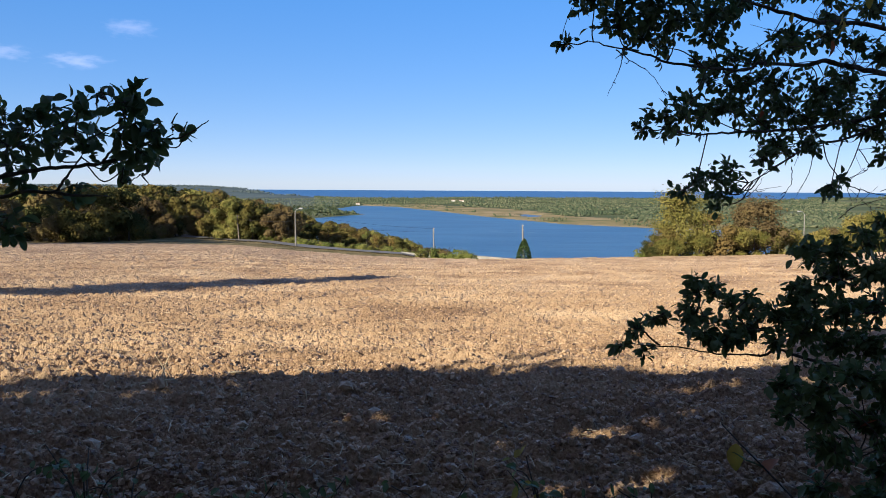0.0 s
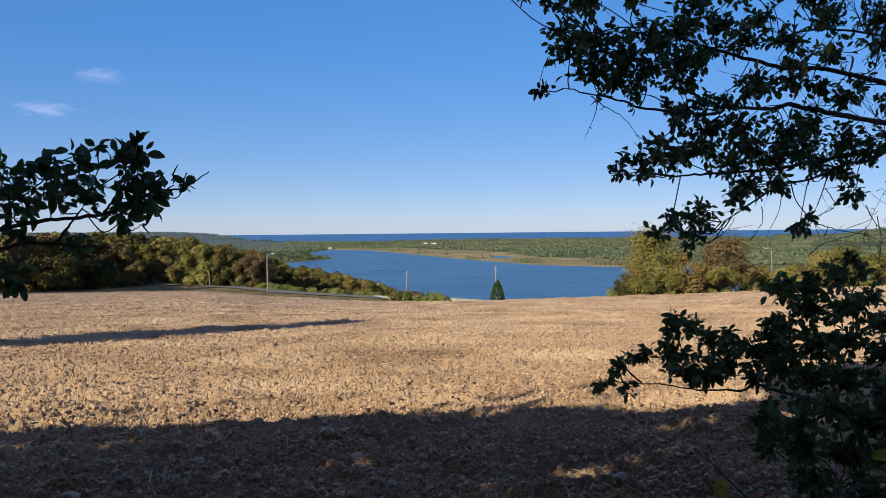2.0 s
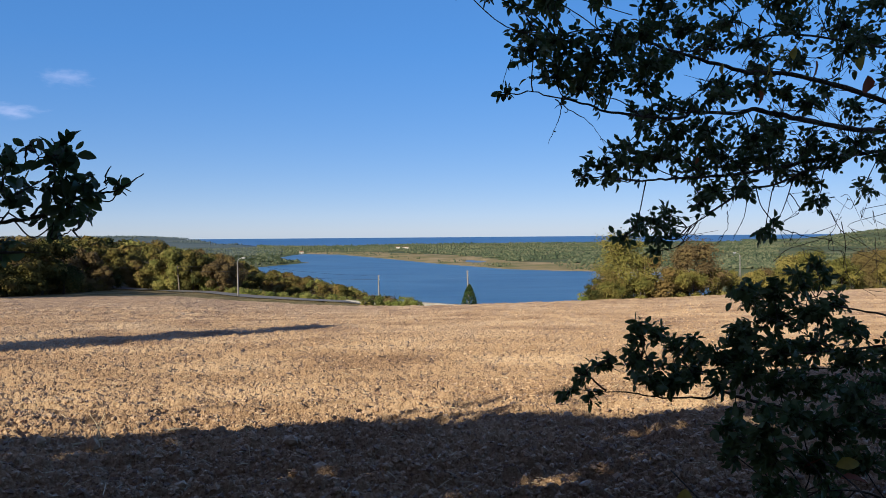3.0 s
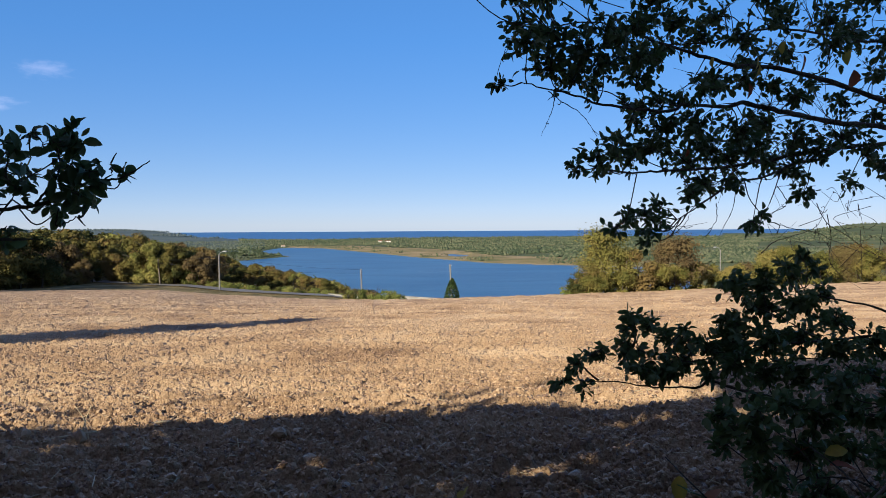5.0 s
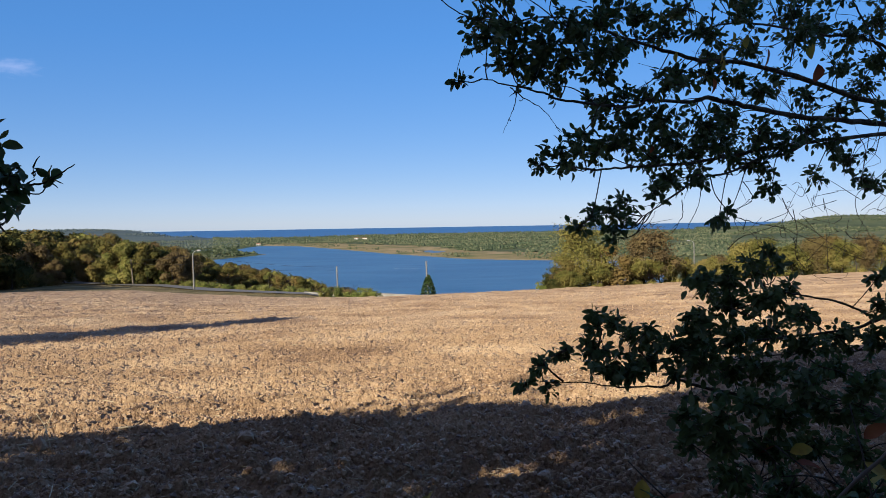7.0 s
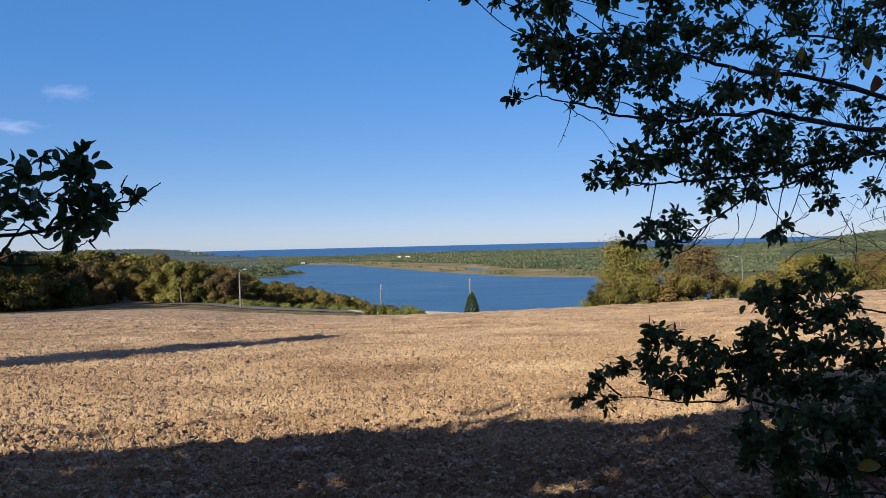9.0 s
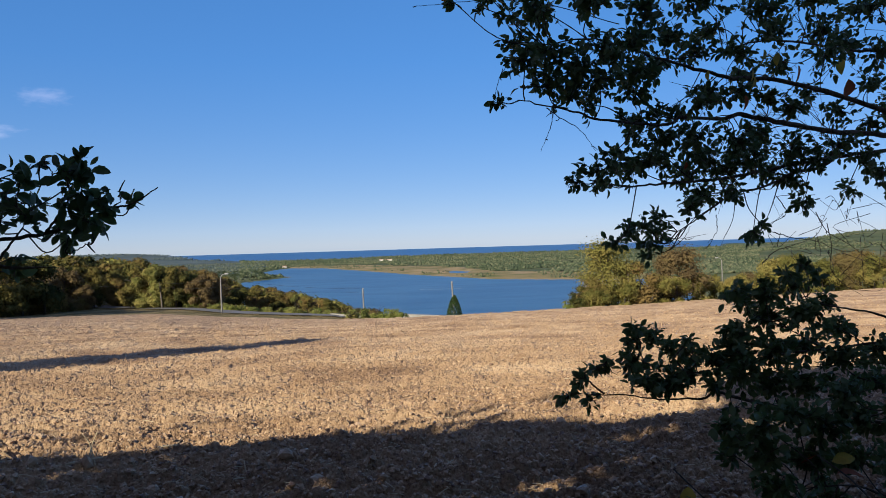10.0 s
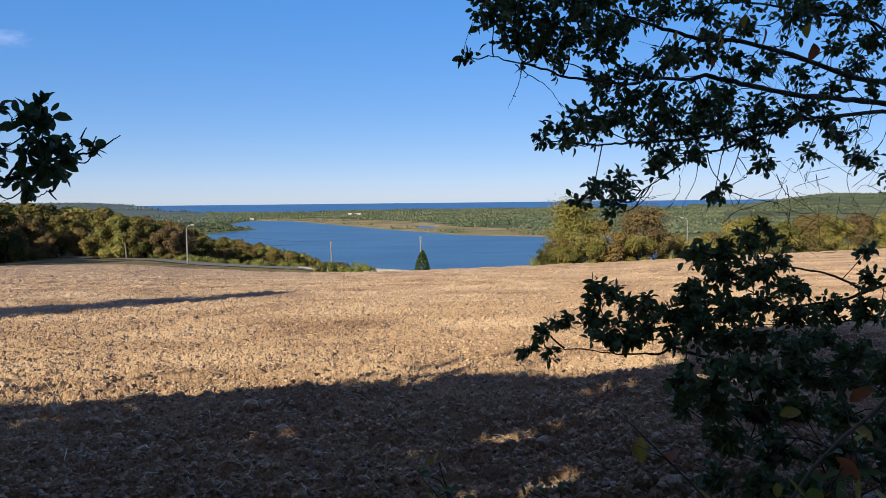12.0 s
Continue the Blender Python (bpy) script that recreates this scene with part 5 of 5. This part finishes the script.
SHRUB_SPRAYS_A = [
    (1.6, 3.68, 0.69, 0.072), (1.77, 3.86, 0.58, 0.087), (1.72, 3.54, 0.72, 0.099), (1.96, 3.71, 0.72, 0.117), (2.13, 3.75, 0.64, 0.132),
    (2.56, 4.1, 0.6, 0.144), (2.67, 3.92, 0.6, 0.138), (1.75, 3.94, 0.48, 0.072), (1.74, 3.58, 0.58, 0.113), (2.06, 3.74, 0.48, 0.144),
    (2.45, 3.99, 0.39, 0.154), (2.85, 4.19, 0.31, 0.162),
]
SHRUB_SPRAYS_B = [
    (2.35, 3.86, 0.78, 0.108), (2.58, 3.79, 0.75, 0.107), (1.79, 3.56, 0.42, 0.125), (2.26, 3.88, 0.25, 0.15), (2.49, 3.75, 0.25, 0.145),
    (3.14, 4.2, 0.54, 0.177), (3.15, 4.22, 0.24, 0.178), (2.85, 3.83, 0.14, 0.161), (2.1, 3.72, 0.15, 0.157), (2.66, 4.11, -0.1, 0.173),
    (1.88, 3.86, 0.14, 0.109),
]
SIDE_LIMB_A = [
    (-1.77, 2.4, 1.57), (-1.54, 2.35, 1.61), (-1.32, 2.3, 1.65), (-1.21, 2.27, 1.67), (-1.12, 2.25, 1.68),
    (-1, 2.23, 1.69), (-0.91, 2.21, 1.71), (-0.85, 2.19, 1.74), (-0.79, 2.18, 1.76), (-0.74, 2.17, 1.76),
    (-0.69, 2.15, 1.78), (-0.64, 2.14, 1.81),
]
SIDE_LIMB_B = [
    (-1.77, 2.4, 1.55), (-1.54, 2.35, 1.57), (-1.32, 2.3, 1.59), (-1.23, 2.28, 1.61), (-1.13, 2.26, 1.61),
    (-1.1, 2.25, 1.64), (-1.07, 2.24, 1.67), (-1.03, 2.24, 1.74), (-1.09, 2.25, 1.8),
]
SIDE_LIMB_C = [
    (-1.13, 2.26, 1.61), (-1.07, 2.24, 1.6), (-1.01, 2.23, 1.6), (-0.95, 2.22, 1.6),
]
SIDE_LIMB_D = [
    (-0.97, 2.22, 1.7), (-0.92, 2.21, 1.75), (-0.9, 2.21, 1.8), (-0.9, 2.2, 1.85), (-0.89, 2.2, 1.88),
]
SIDE_LIMB_E = [
    (-1.54, 2.35, 1.6), (-1.36, 2.31, 1.7), (-1.25, 2.28, 1.74), (-1.17, 2.27, 1.79), (-1.14, 2.26, 1.83),
]
SIDE_TWIG_A = [
    (-0.9, 2.2, 1.68), (-0.91, 2.21, 1.64), (-0.89, 2.2, 1.64), (-0.86, 2.2, 1.66), (-0.84, 2.19, 1.66),
]
SIDE_TWIG_B = [
    (-0.77, 2.17, 1.76), (-0.75, 2.17, 1.78), (-0.75, 2.17, 1.8),
]
SIDE_TWIG_C = [
    (-0.94, 2.21, 1.84), (-0.95, 2.22, 1.87), (-0.99, 2.23, 1.89),
]
SIDE_LIMB_F = [
    (-1.54, 2.35, 1.57), (-1.4, 2.32, 1.56), (-1.32, 2.3, 1.55), (-1.29, 2.29, 1.53), (-1.26, 2.29, 1.49),
]
SIDE_SPRAYS_TIP = [
    (-0.93, 2.29, 1.89, 0.029), (-0.86, 2.16, 1.89, 0.02), (-0.87, 2.1, 1.85, 0.035), (-0.83, 2.13, 1.86, 0.019), (-0.93, 2.29, 1.83, 0.045),
    (-0.84, 2.13, 1.8, 0.042), (-0.8, 2.14, 1.78, 0.036), (-0.79, 2.16, 1.76, 0.03), (-0.83, 2.17, 1.75, 0.046), (-0.9, 2.18, 1.76, 0.051),
    (-0.85, 2.3, 1.71, 0.032), (-0.82, 2.1, 1.72, 0.035), (-0.95, 2.33, 1.68, 0.029), (-0.98, 2.32, 1.7, 0.033),
    (-1.04, 2.36, 1.79, 0.043), (-1.01, 2.21, 1.74, 0.051), (-1.04, 2.35, 1.9, 0.013), (-0.75, 2.28, 1.78, 0.005),
]
SIDE_SPRAYS_BASE = [
    (-1.01, 2.16, 1.83, 0.03), (-1.09, 2.31, 1.87, 0.023), (-1.13, 2.34, 1.82, 0.063), (-1.09, 2.29, 1.78, 0.061), (-1.15, 2.27, 1.83, 0.051),
    (-1.17, 2.21, 1.83, 0.036), (-1.18, 2.23, 1.79, 0.06), (-1.13, 2.19, 1.75, 0.058), (-1.05, 2.13, 1.73, 0.057), (-1.24, 2.3, 1.74, 0.053),
    (-1.25, 2.23, 1.8, 0.052), (-1.33, 2.38, 1.85, 0.033), (-1.21, 2.16, 1.74, 0.058), (-1.33, 2.4, 1.69, 0.047), (-1.26, 2.34, 1.64, 0.02),
    (-1.11, 2.36, 1.6, 0.036), (-1.12, 2.36, 1.63, 0.022),
]
SIDE_SPRAYS_OUTER = [
    (-1.43, 2.42, 1.78, 0.068), (-1.4, 2.34, 1.68, 0.066), (-1.31, 2.18, 1.83, 0.046), (-1.32, 2.36, 1.5, 0.03), (-1.21, 2.19, 1.49, 0.015),
    (-1.24, 2.23, 1.54, 0.025), (-1.34, 2.34, 1.51, 0.033), (-1.38, 2.32, 1.58, 0.049), (-1.49, 2.32, 1.76, 0.073), (-1.58, 2.46, 1.65, 0.078),
    (-1.63, 2.4, 1.72, 0.076),
]
HIGH_TURNED = [
    (3.36, 5.47, 2.75, 0.146), (2.45, 5.09, 2.76, 0.093), (2.47, 5.1, 2.7, 0.108), (2.38, 5.06, 2.57, 0.107), (2.56, 5.14, 2.89, 0.108), (2.69, 5.19, 2.88, 0.088), (2.87, 5.27, 2.81, 0.126), (3.31, 5.45, 2.9, 0.123), (2.08, 4.92, 2.71, 0.069), (1.87, 4.82, 2.12, 0.054),
]
HIGH_TANGLE = [
    (3.14, 5.43, 1.72, 0.267), (3.43, 5.54, 1.51, 0.311), (3.72, 5.65, 1.71, 0.318), (3.97, 5.74, 1.49, 0.323), (3.03, 5.38, 1.56, 0.227), (3.6, 5.61, 1.33, 0.276), (2.76, 5.27, 1.61, 0.185),
]
BARE_BRANCH = [
    (2.35, 3, 0.89), (2.17, 3, 0.71), (2, 3, 0.58), (1.85, 3, 0.43), (1.75, 3, 0.27),
]

leafy_tree("tree", "broadleaf tree with dark green leaves and spreading boughs", "tree",
           [HIGH_LIMB_A, HIGH_LIMB_B, HIGH_LIMB_C, HIGH_LIMB_D, HIGH_LIMB_E, HIGH_LIMB_F],
           [HIGH_TWIG_A, HIGH_TWIG_B, HIGH_TWIG_C, HIGH_TWIG_D, HIGH_TWIG_E, HIGH_TWIG_F, HIGH_TWIG_G, HIGH_TWIG_H, HIGH_TWIG_I, HIGH_TWIG_J, HIGH_TWIG_K, HIGH_TWIG_L, HIGH_TWIG_M],
           HIGH_SPRAYS_LEFT + HIGH_SPRAYS_MIDDLE + HIGH_SPRAYS_INNER + HIGH_SPRAYS_LOW + HIGH_SPRAYS_TOP + HIGH_SPRAYS_OUTER,
           0.051, 301, [(5.9, 6.6, -0.7), (5.8, 6.55, 0.8), (5.6, 6.45, 1.8), (5.35, 6.34, 2.45)], 0.055, 300, LEAF, [(*p, LEAF_YELLOW if k % 3 else LEAF_RED) for k, p in enumerate(HIGH_TURNED)], per=1.03, tangle=HIGH_TANGLE, at=(0.02, 0, -0.04), spurs=70)
leafy_tree("tree", "low-boughed tree with dense dark green leaves", "tree",
           [LOW_LIMB_A, LOW_LIMB_B, LOW_LIMB_C, LOW_LIMB_D, LOW_LIMB_E, LOW_LIMB_F], [], LOW_SPRAYS_TIP + LOW_SPRAYS_BODY + LOW_SPRAYS_ROOT,
           0.050, 302, [(4.6, 4.9, -0.6), (4.5, 4.9, 0.4), (4.3, 4.88, 1.0), (4.15, 4.85, 1.5)], 0.026, 300, LEAF, per=1.35, at=(0.03, 0, -0.075))
leafy_tree("shrub", "dense dark green shrub under the low boughs", "shrub",
           [[(3.6, 4.0, -0.35), (3.2, 3.95, 0.1), (2.9, 3.9, 0.5), (2.5, 3.8, 0.7)], [(3.5, 4.0, -0.35), (2.9, 3.9, 0.0), (2.4, 3.85, 0.3), (2.0, 3.75, 0.35)], [(3.6, 4.0, -0.35), (3.5, 4.0, 0.3), (3.4, 3.95, 0.8)]], [],
           SHRUB_SPRAYS_A + SHRUB_SPRAYS_B, 0.055, 303, None, 0.03, 200, LEAF, per=1.5)
leafy_tree("tree", "broadleaf tree reaching a leafy bough into view", "tree",
           [SIDE_LIMB_A, SIDE_LIMB_B, SIDE_LIMB_C, SIDE_LIMB_D, SIDE_LIMB_E, SIDE_LIMB_F], [SIDE_TWIG_A, SIDE_TWIG_B, SIDE_TWIG_C],
           SIDE_SPRAYS_TIP + SIDE_SPRAYS_BASE + SIDE_SPRAYS_OUTER, 0.041, 304, [(-2.9, 2.3, -0.2), (-2.75, 2.4, 0.6), (-2.5, 2.4, 1.2), (-2.3, 2.4, 1.62)], 0.017, 250, LEAF, per=0.58, at=(-0.012, 0.06, -0.012))

# the row of trees behind the camera whose shade falls over the field's near side; their crowns end in an uneven line and have gaps
SHADE_END = [(-14, 6.9), (-6, 7.9), (-4.68, 8.35), (-3.55, 8.97), (-2.8, 8.92), (-2.0, 9.1), (-1.2, 9.5), (-0.2, 9.55), (0.25, 9.32), (0.75, 9.45), (1.25, 9.9), (1.9, 10.0), (2.55, 9.5), (3.3, 9.63), (3.8, 9.7), (4.7, 10.3), (5.4, 12.5), (7, 14), (11, 15.5), (15, 16)]
# gaps: where the light that they let through meets the ground, from end to end, and half its width
GAPS = [(0.45, 5.78, 1.15, 6.25, 0.17), (1.15, 6.4, 2.6, 7.25, 0.17), (-0.4, 6.8, 0.15, 6.92, 0.2), (-0.45, 5.06, -0.1, 5.15, 0.12), (-4.6, 7.75, -2.9, 7.95, 0.13), (3.0, 8.6, 3.5, 8.76, 0.17), (1.05, 7.3, 1.3, 7.2, 0.10),
        (4.2, 8.7, 4.6, 8.8, 0.25), (0.5, 4.72, 1.65, 5.25, 0.2), (1.35, 5.7, 1.85, 6.0, 0.13), (-3.6, 6.7, -3.2, 6.75, 0.10), (-2.6, 8.3, -1.9, 8.5, 0.10), (2.1, 8.2, 2.7, 8.4, 0.09)]


def crown_gaps(x, y, z, scale, turn, rng):
    """Which leaves of a crown standing there are kept: those that shade the ground short of the line and outside the gaps."""
    def keep(p):
        c, s_ = math.cos(turn) * scale, math.sin(turn) * scale
        w = np.stack([x + c * p[:, 0] - s_ * p[:, 1], y + s_ * p[:, 0] + c * p[:, 1], z + scale * p[:, 2]], 1)
        t_ = (w[:, 2] + 0.069 * w[:, 1]) / (SUN_WAY.z + 0.069 * SUN_WAY.y)
        gx, gy = w[:, 0] - t_ * SUN_WAY.x, w[:, 1] - t_ * SUN_WAY.y
        end = np.interp(gx, [q[0] for q in SHADE_END], [q[1] for q in SHADE_END])
        ok = gy < end - 0.22 + 0.10 * lattice_noise(gx * 2.5, gy * 2.5, 71) + 0.06 * rng.normal(size=len(gx))
        for ax, ay, bx, by, half in GAPS:
            f_ = np.clip(((gx - ax) * (bx - ax) + (gy - ay) * (by - ay)) / ((bx - ax) ** 2 + (by - ay) ** 2), 0, 1)
            d = np.hypot(gx - ax - f_ * (bx - ax), gy - ay - f_ * (by - ay))
            ok &= (d > 0.08 + half * (1.15 + 0.5 * lattice_noise(gx * 6, gy * 6, 72))) | (rng.uniform(size=len(gx)) < 0.04)
        return ok
    return keep


SHADE_TRUNKS = [trunk_mesh("trunk", np.random.default_rng(140 + k), 7.0, 0.17, 6.0, BARK) for k in range(2)]


def shade_tree(k, x, y, scale, turn, label, height=7.0, width=6.0, low=1.2, leaves=8000, size=0.32, lobes=26, ragged=0.2):
    t = thing("tree", label, "tree", "trees behind the near edge")
    new("trunk", SHADE_TRUNKS[k % 2]).parent = t
    rng = np.random.default_rng(500 + k)
    new("crown", crown_mesh("crown", rng, height, width, low, leaves, size, lobes, WOOD_LEAVES, ragged, crown_gaps(x, y, on_ground(x, y) - 0.15, scale, turn, rng))).parent = t
    stand(t, x, y, scale, turn)


# the last five stand farther back, added to keep out light from the sky
SHADE_ROW = [(-17.7, -3.0, 0.90), (-14.8, -2.2, 0.88), (-11.9, -2.8, 0.93), (-9.0, -2.2, 0.92), (-2.8, -3.2, 1.27), (-0.6, -4.0, 1.15), (4.2, -4.2, 1.1), (-21.0, -4.0, 0.9), (-25.0, -4.5, 0.95), (-12, -8.5, 1.2), (-6, -8.5, 1.35), (0, -7.5, 1.35), (5.5, -6.5, 1.3), (10.5, -5.5, 1.2)]
for k, (x, y, s) in enumerate(SHADE_ROW):
    shade_tree(k, x, y, s, k * 1.3, "unseen broadleaf tree in full dark green leaf behind the field's edge")
# low spreading crowns over the near edge, close above the camera
# all four are unseen, added to cut the sky light on the near soil
for k, (x, y, a) in enumerate(((-3.6, -1.7, 0.2), (-8.8, -1.6, 3.0), (-13.6, -1.9, 5.0))):
    shade_tree(20 + k, x, y, 1.0, a, "unseen low spreading tree added over the field's edge to block sky light", 4.7, 6.6, 3.1, 7000, 0.26, 26, 0.15)
shade_tree(24, 0.6, -2.6, 1.0, 0.8, "unseen tall spreading tree added over the field's edge to block sky light", 7.2, 7.4, 4.7, 9000, 0.26, 30, 0.12)
# a slim tall tree off to the side, whose long shadow crosses the field, and trees at the field's far corner
stand(tree("slim tall poplar at the side of the field", 12.7, 3.6, 1.2, 6500, 0.36, 34, WOOD_LEAVES, 151), -24.0, 7.2, 1.0, 0.0)
tall = tree("tall broad tree at the field's far corner", 19.0, 8.0, 0.5, 4200, 0.6, 34, WOOD_LEAVES, 152, "trees at the far corner")
stand(tall, -79, 118, 1.0, 0.0)
for x, y, s in ((-84.5, 122, 1.2), (-90, 127, 1.2), (-75, 112, 1.1), (-97, 132, 1.15), (-82, 115, 1.15)):
    stand_copy(tall, x, y, s, x)


branch = curve_points(BARE_BRANCH, 5)
v, f = tube(branch, 0.011, 0.005, 7, 0.1, np.random.default_rng(5))
tagged(new("bare_branch", mesh_of("bare_branch", v, f, POLE_WOOD, True)), "pale bare dead branch leaning in the shrub", "branch")


# ---- clods, straw and weeds on the field ----
rng = np.random.default_rng(71)


def field_top(x, y):
    return field_height(np.asarray(x, float), np.asarray(y, float))


def clods(count, y0, y1, sizes, seed):
    r = np.random.default_rng(seed)
    y = np.exp(r.uniform(math.log(y0), math.log(y1), count))
    x = r.uniform(-0.62, 0.80, count) * y
    s = sizes[0] * (sizes[1] / sizes[0]) ** (r.uniform(0, 1, count) ** 1.8) * (0.9 + y / 45)
    pieces = []
    for k in range(5):
        sel = np.arange(count) % 5 == k
        lv, lf = tuft(r)
        lv = lv * np.array([1.0, 0.9, 0.8])
        turns = np.stack([np.array(Euler((a, b, c)).to_matrix()) for a, b, c in zip(r.normal(size=sel.sum()) * 0.4, r.normal(size=sel.sum()) * 0.4, r.uniform(0, 6.28, sel.sum()))])
        pieces.append(scattered(lv, lf, np.stack([x[sel], y[sel], field_top(x[sel], y[sel]) + s[sel] * 0.15], 1), turns, s[sel]))
    return joined(pieces)


v, f = clods(40000, 3.2, 60, (0.010, 0.036), 72)
hv, hf = clods(50000, 3.6, 13.5, (0.012, 0.040), 73)
v, f = joined([(v, f), (hv, hf)])
tagged(new("soil_clods", mesh_of("soil_clods", v, f, CLOD)), "loose dry soil clods strewn over the ploughed field", "soil clods", kind="stuff")

shapes = []
for k in range(6):
    lv, lf = lump(rng)
    shapes.append(mesh_of("clod", lv * np.array([1.0, 0.85, 0.62]), lf, CLOD))
for k in range(300):
    cy = math.exp(rng.uniform(math.log(3.4), math.log(11)))
    cx = rng.uniform(-0.6, 0.75) * cy
    size = 0.03 + 0.06 * rng.uniform() ** 2
    ob = new("clod", shapes[k % 6])
    ob.parent = field
    ob.matrix_basis = Matrix.Translation((cx, cy, float(field_top(np.array([cx]), np.array([cy]))[0]) + size * 0.15)) @ Euler((rng.normal() * 0.4, rng.normal() * 0.4, rng.uniform(0, 6.28))).to_matrix().to_4x4() @ Matrix.Scale(size, 4)

count = 3600
y = np.exp(rng.uniform(math.log(3.5), math.log(25), count))
x = rng.uniform(-0.62, 0.8, count) * y
stick_v, stick_f = tube(np.array([(0, -0.5, 0), (0.02, 0, 0.02), (0, 0.5, 0)]), 0.03, 0.025, 4)
turns = np.stack([np.array(Euler((rng.normal() * 0.25, 0, a)).to_matrix()) for a in rng.uniform(0, 6.28, count)])
v, f = scattered(stick_v, stick_f, np.stack([x, y, field_top(x, y) + 0.02], 1), turns, rng.uniform(0.04, 0.15, count))
tagged(new("straw_litter", mesh_of("straw_litter", v, f, STRAW)), "short pale straw stubble littered on the soil", "straw", kind="stuff")


def dry_stalk(x, y, height, lean, turn, label):
    z = float(field_top(np.array([x]), np.array([y]))[0])
    s = thing("dry_stalk", label, "stalk", "dry stalks", (x, y, z))
    dx, dy = math.cos(turn) * lean, math.sin(turn) * lean
    v, f = tube(curve_points([(0, 0, -0.04), (dx * 0.3, dy * 0.3, height * 0.5), (dx, dy, height)], 4), 0.008, 0.004, 6, 0.1, rng)
    mesh_part("stem", v, f, STRAW, s, smooth=True)
    v, f = tube(curve_points([(dx * 0.4, dy * 0.4, height * 0.55), (dx * 0.4 + 0.04, dy * 0.4, height * 0.62), (dx * 0.4 + 0.09, dy * 0.4 + 0.01, height * 0.6)], 3), 0.004, 0.002, 5)
    mesh_part("side_shoot", v, f, STRAW, s)
    return s


for x, y, h, l, a in ((-3.02, 8.42, 0.36, 0.10, 0.4), (-2.93, 8.38, 0.22, -0.04, 0.0), (-2.99, 8.5, 0.28, -0.12, 0.9), (-1.55, 8.75, 0.14, 0.01, 0.0), (-1.3, 7.5, 0.1, 0.04, 2.0), (0.2, 5.2, 0.2, 0.03, 1.0)):
    dry_stalk(x, y, h, l, a, "dry pale broken stalk standing in the soil")
for x, y, s, a in ((-3.0, 8.15, 0.42, 0.35), (-2.3, 8.7, 0.22, -0.2), (-1.85, 8.65, 0.14, 0.6)):
    z = float(field_top(np.array([x]), np.array([y]))[0]) + 0.03
    v, f = tube(curve_points([(-s / 2, 0, 0), (0, 0.02, 0.015), (s / 2, 0, 0.03)], 4), 0.014, 0.009, 6, 0.12, rng)
    st = new("fallen_stalk", mesh_of("fallen_stalk", v, f, STRAW, True))
    st.matrix_basis = Matrix.Translation((x, y, z)) @ Matrix.Rotation(a, 4, "Z")
    tagged(st, "fallen dry pale stalk lying on the soil", "stalk", "dry stalks")


def bramble(x, y, height, leaves, size, seed, mats, label):
    """Arching stems with broad leaves, some of them turned."""
    r = np.random.default_rng(seed)
    z = on_ground(x, y) - 0.05
    b = thing("bramble", label, "bramble", "brambles at the near edge", (x, y, z))
    tips = []
    for k in range(5):
        a = r.uniform(0, 6.28)
        reach = height * r.uniform(0.3, 0.8)
        p = curve_points([(0, 0, 0), (math.cos(a) * reach * 0.4, math.sin(a) * reach * 0.4, height * r.uniform(0.5, 0.8)), (math.cos(a) * reach, math.sin(a) * reach, height * r.uniform(0.6, 1.0))], 5)
        v, f = tube(p, 0.006, 0.003, 5, 0.1, r)
        mesh_part("stem", v, f, BARK, b, smooth=True)
        tips.append(p)
    kinds = [[mesh_of("leaf", *s, m_, True) for s in LEAF_SHAPES] for m_ in mats]
    for k in range(leaves):
        p = tips[k % 5]
        q = p[int(r.integers(4, len(p)))] + r.normal(size=3) * 0.03
        ob = new("leaf", kinds[k % len(mats)][int(r.integers(4))])
        ob.parent = b
        ob.matrix_basis = Matrix.Translation(q) @ Matrix(frame_along(r.normal(size=3) + np.array([0, -0.4, -0.2]), r.normal() * 0.6).tolist()).to_4x4() @ Matrix.Scale(size * r.uniform(0.7, 1.3), 4)
    return b


bramble(1.7, 2.8, 0.95, 30, 0.10, 401, (LEAF_YELLOW, LEAF, LEAF_RED), "bramble with yellow, green and rusty leaves")
bramble(2.1, 2.9, 1.12, 34, 0.10, 402, (LEAF_RED, LEAF_YELLOW, LEAF), "bramble with rusty red and yellow leaves")
bramble(1.5, 2.6, 0.6, 20, 0.09, 403, (LEAF, LEAF_YELLOW), "small bramble with green and yellow leaves")
for k, (x, y, h) in enumerate(((-1.98, 4.3, 0.62), (-1.64, 4.0, 0.52), (-1.08, 4.0, 0.44), (-0.70, 4.05, 0.48), (-0.04, 4.0, 0.46), (0.55, 4.2, 0.54), (0.75, 4.0, 0.44), (-2.4, 4.2, 0.5), (1.1, 4.1, 0.4))):
    bramble(x, y, h * 0.85, 26, 0.06, 404 + k, (LEAF, LEAF, LEAF_YELLOW) if k in (5, 6) else (LEAF,), "small green weed at the field's near edge")
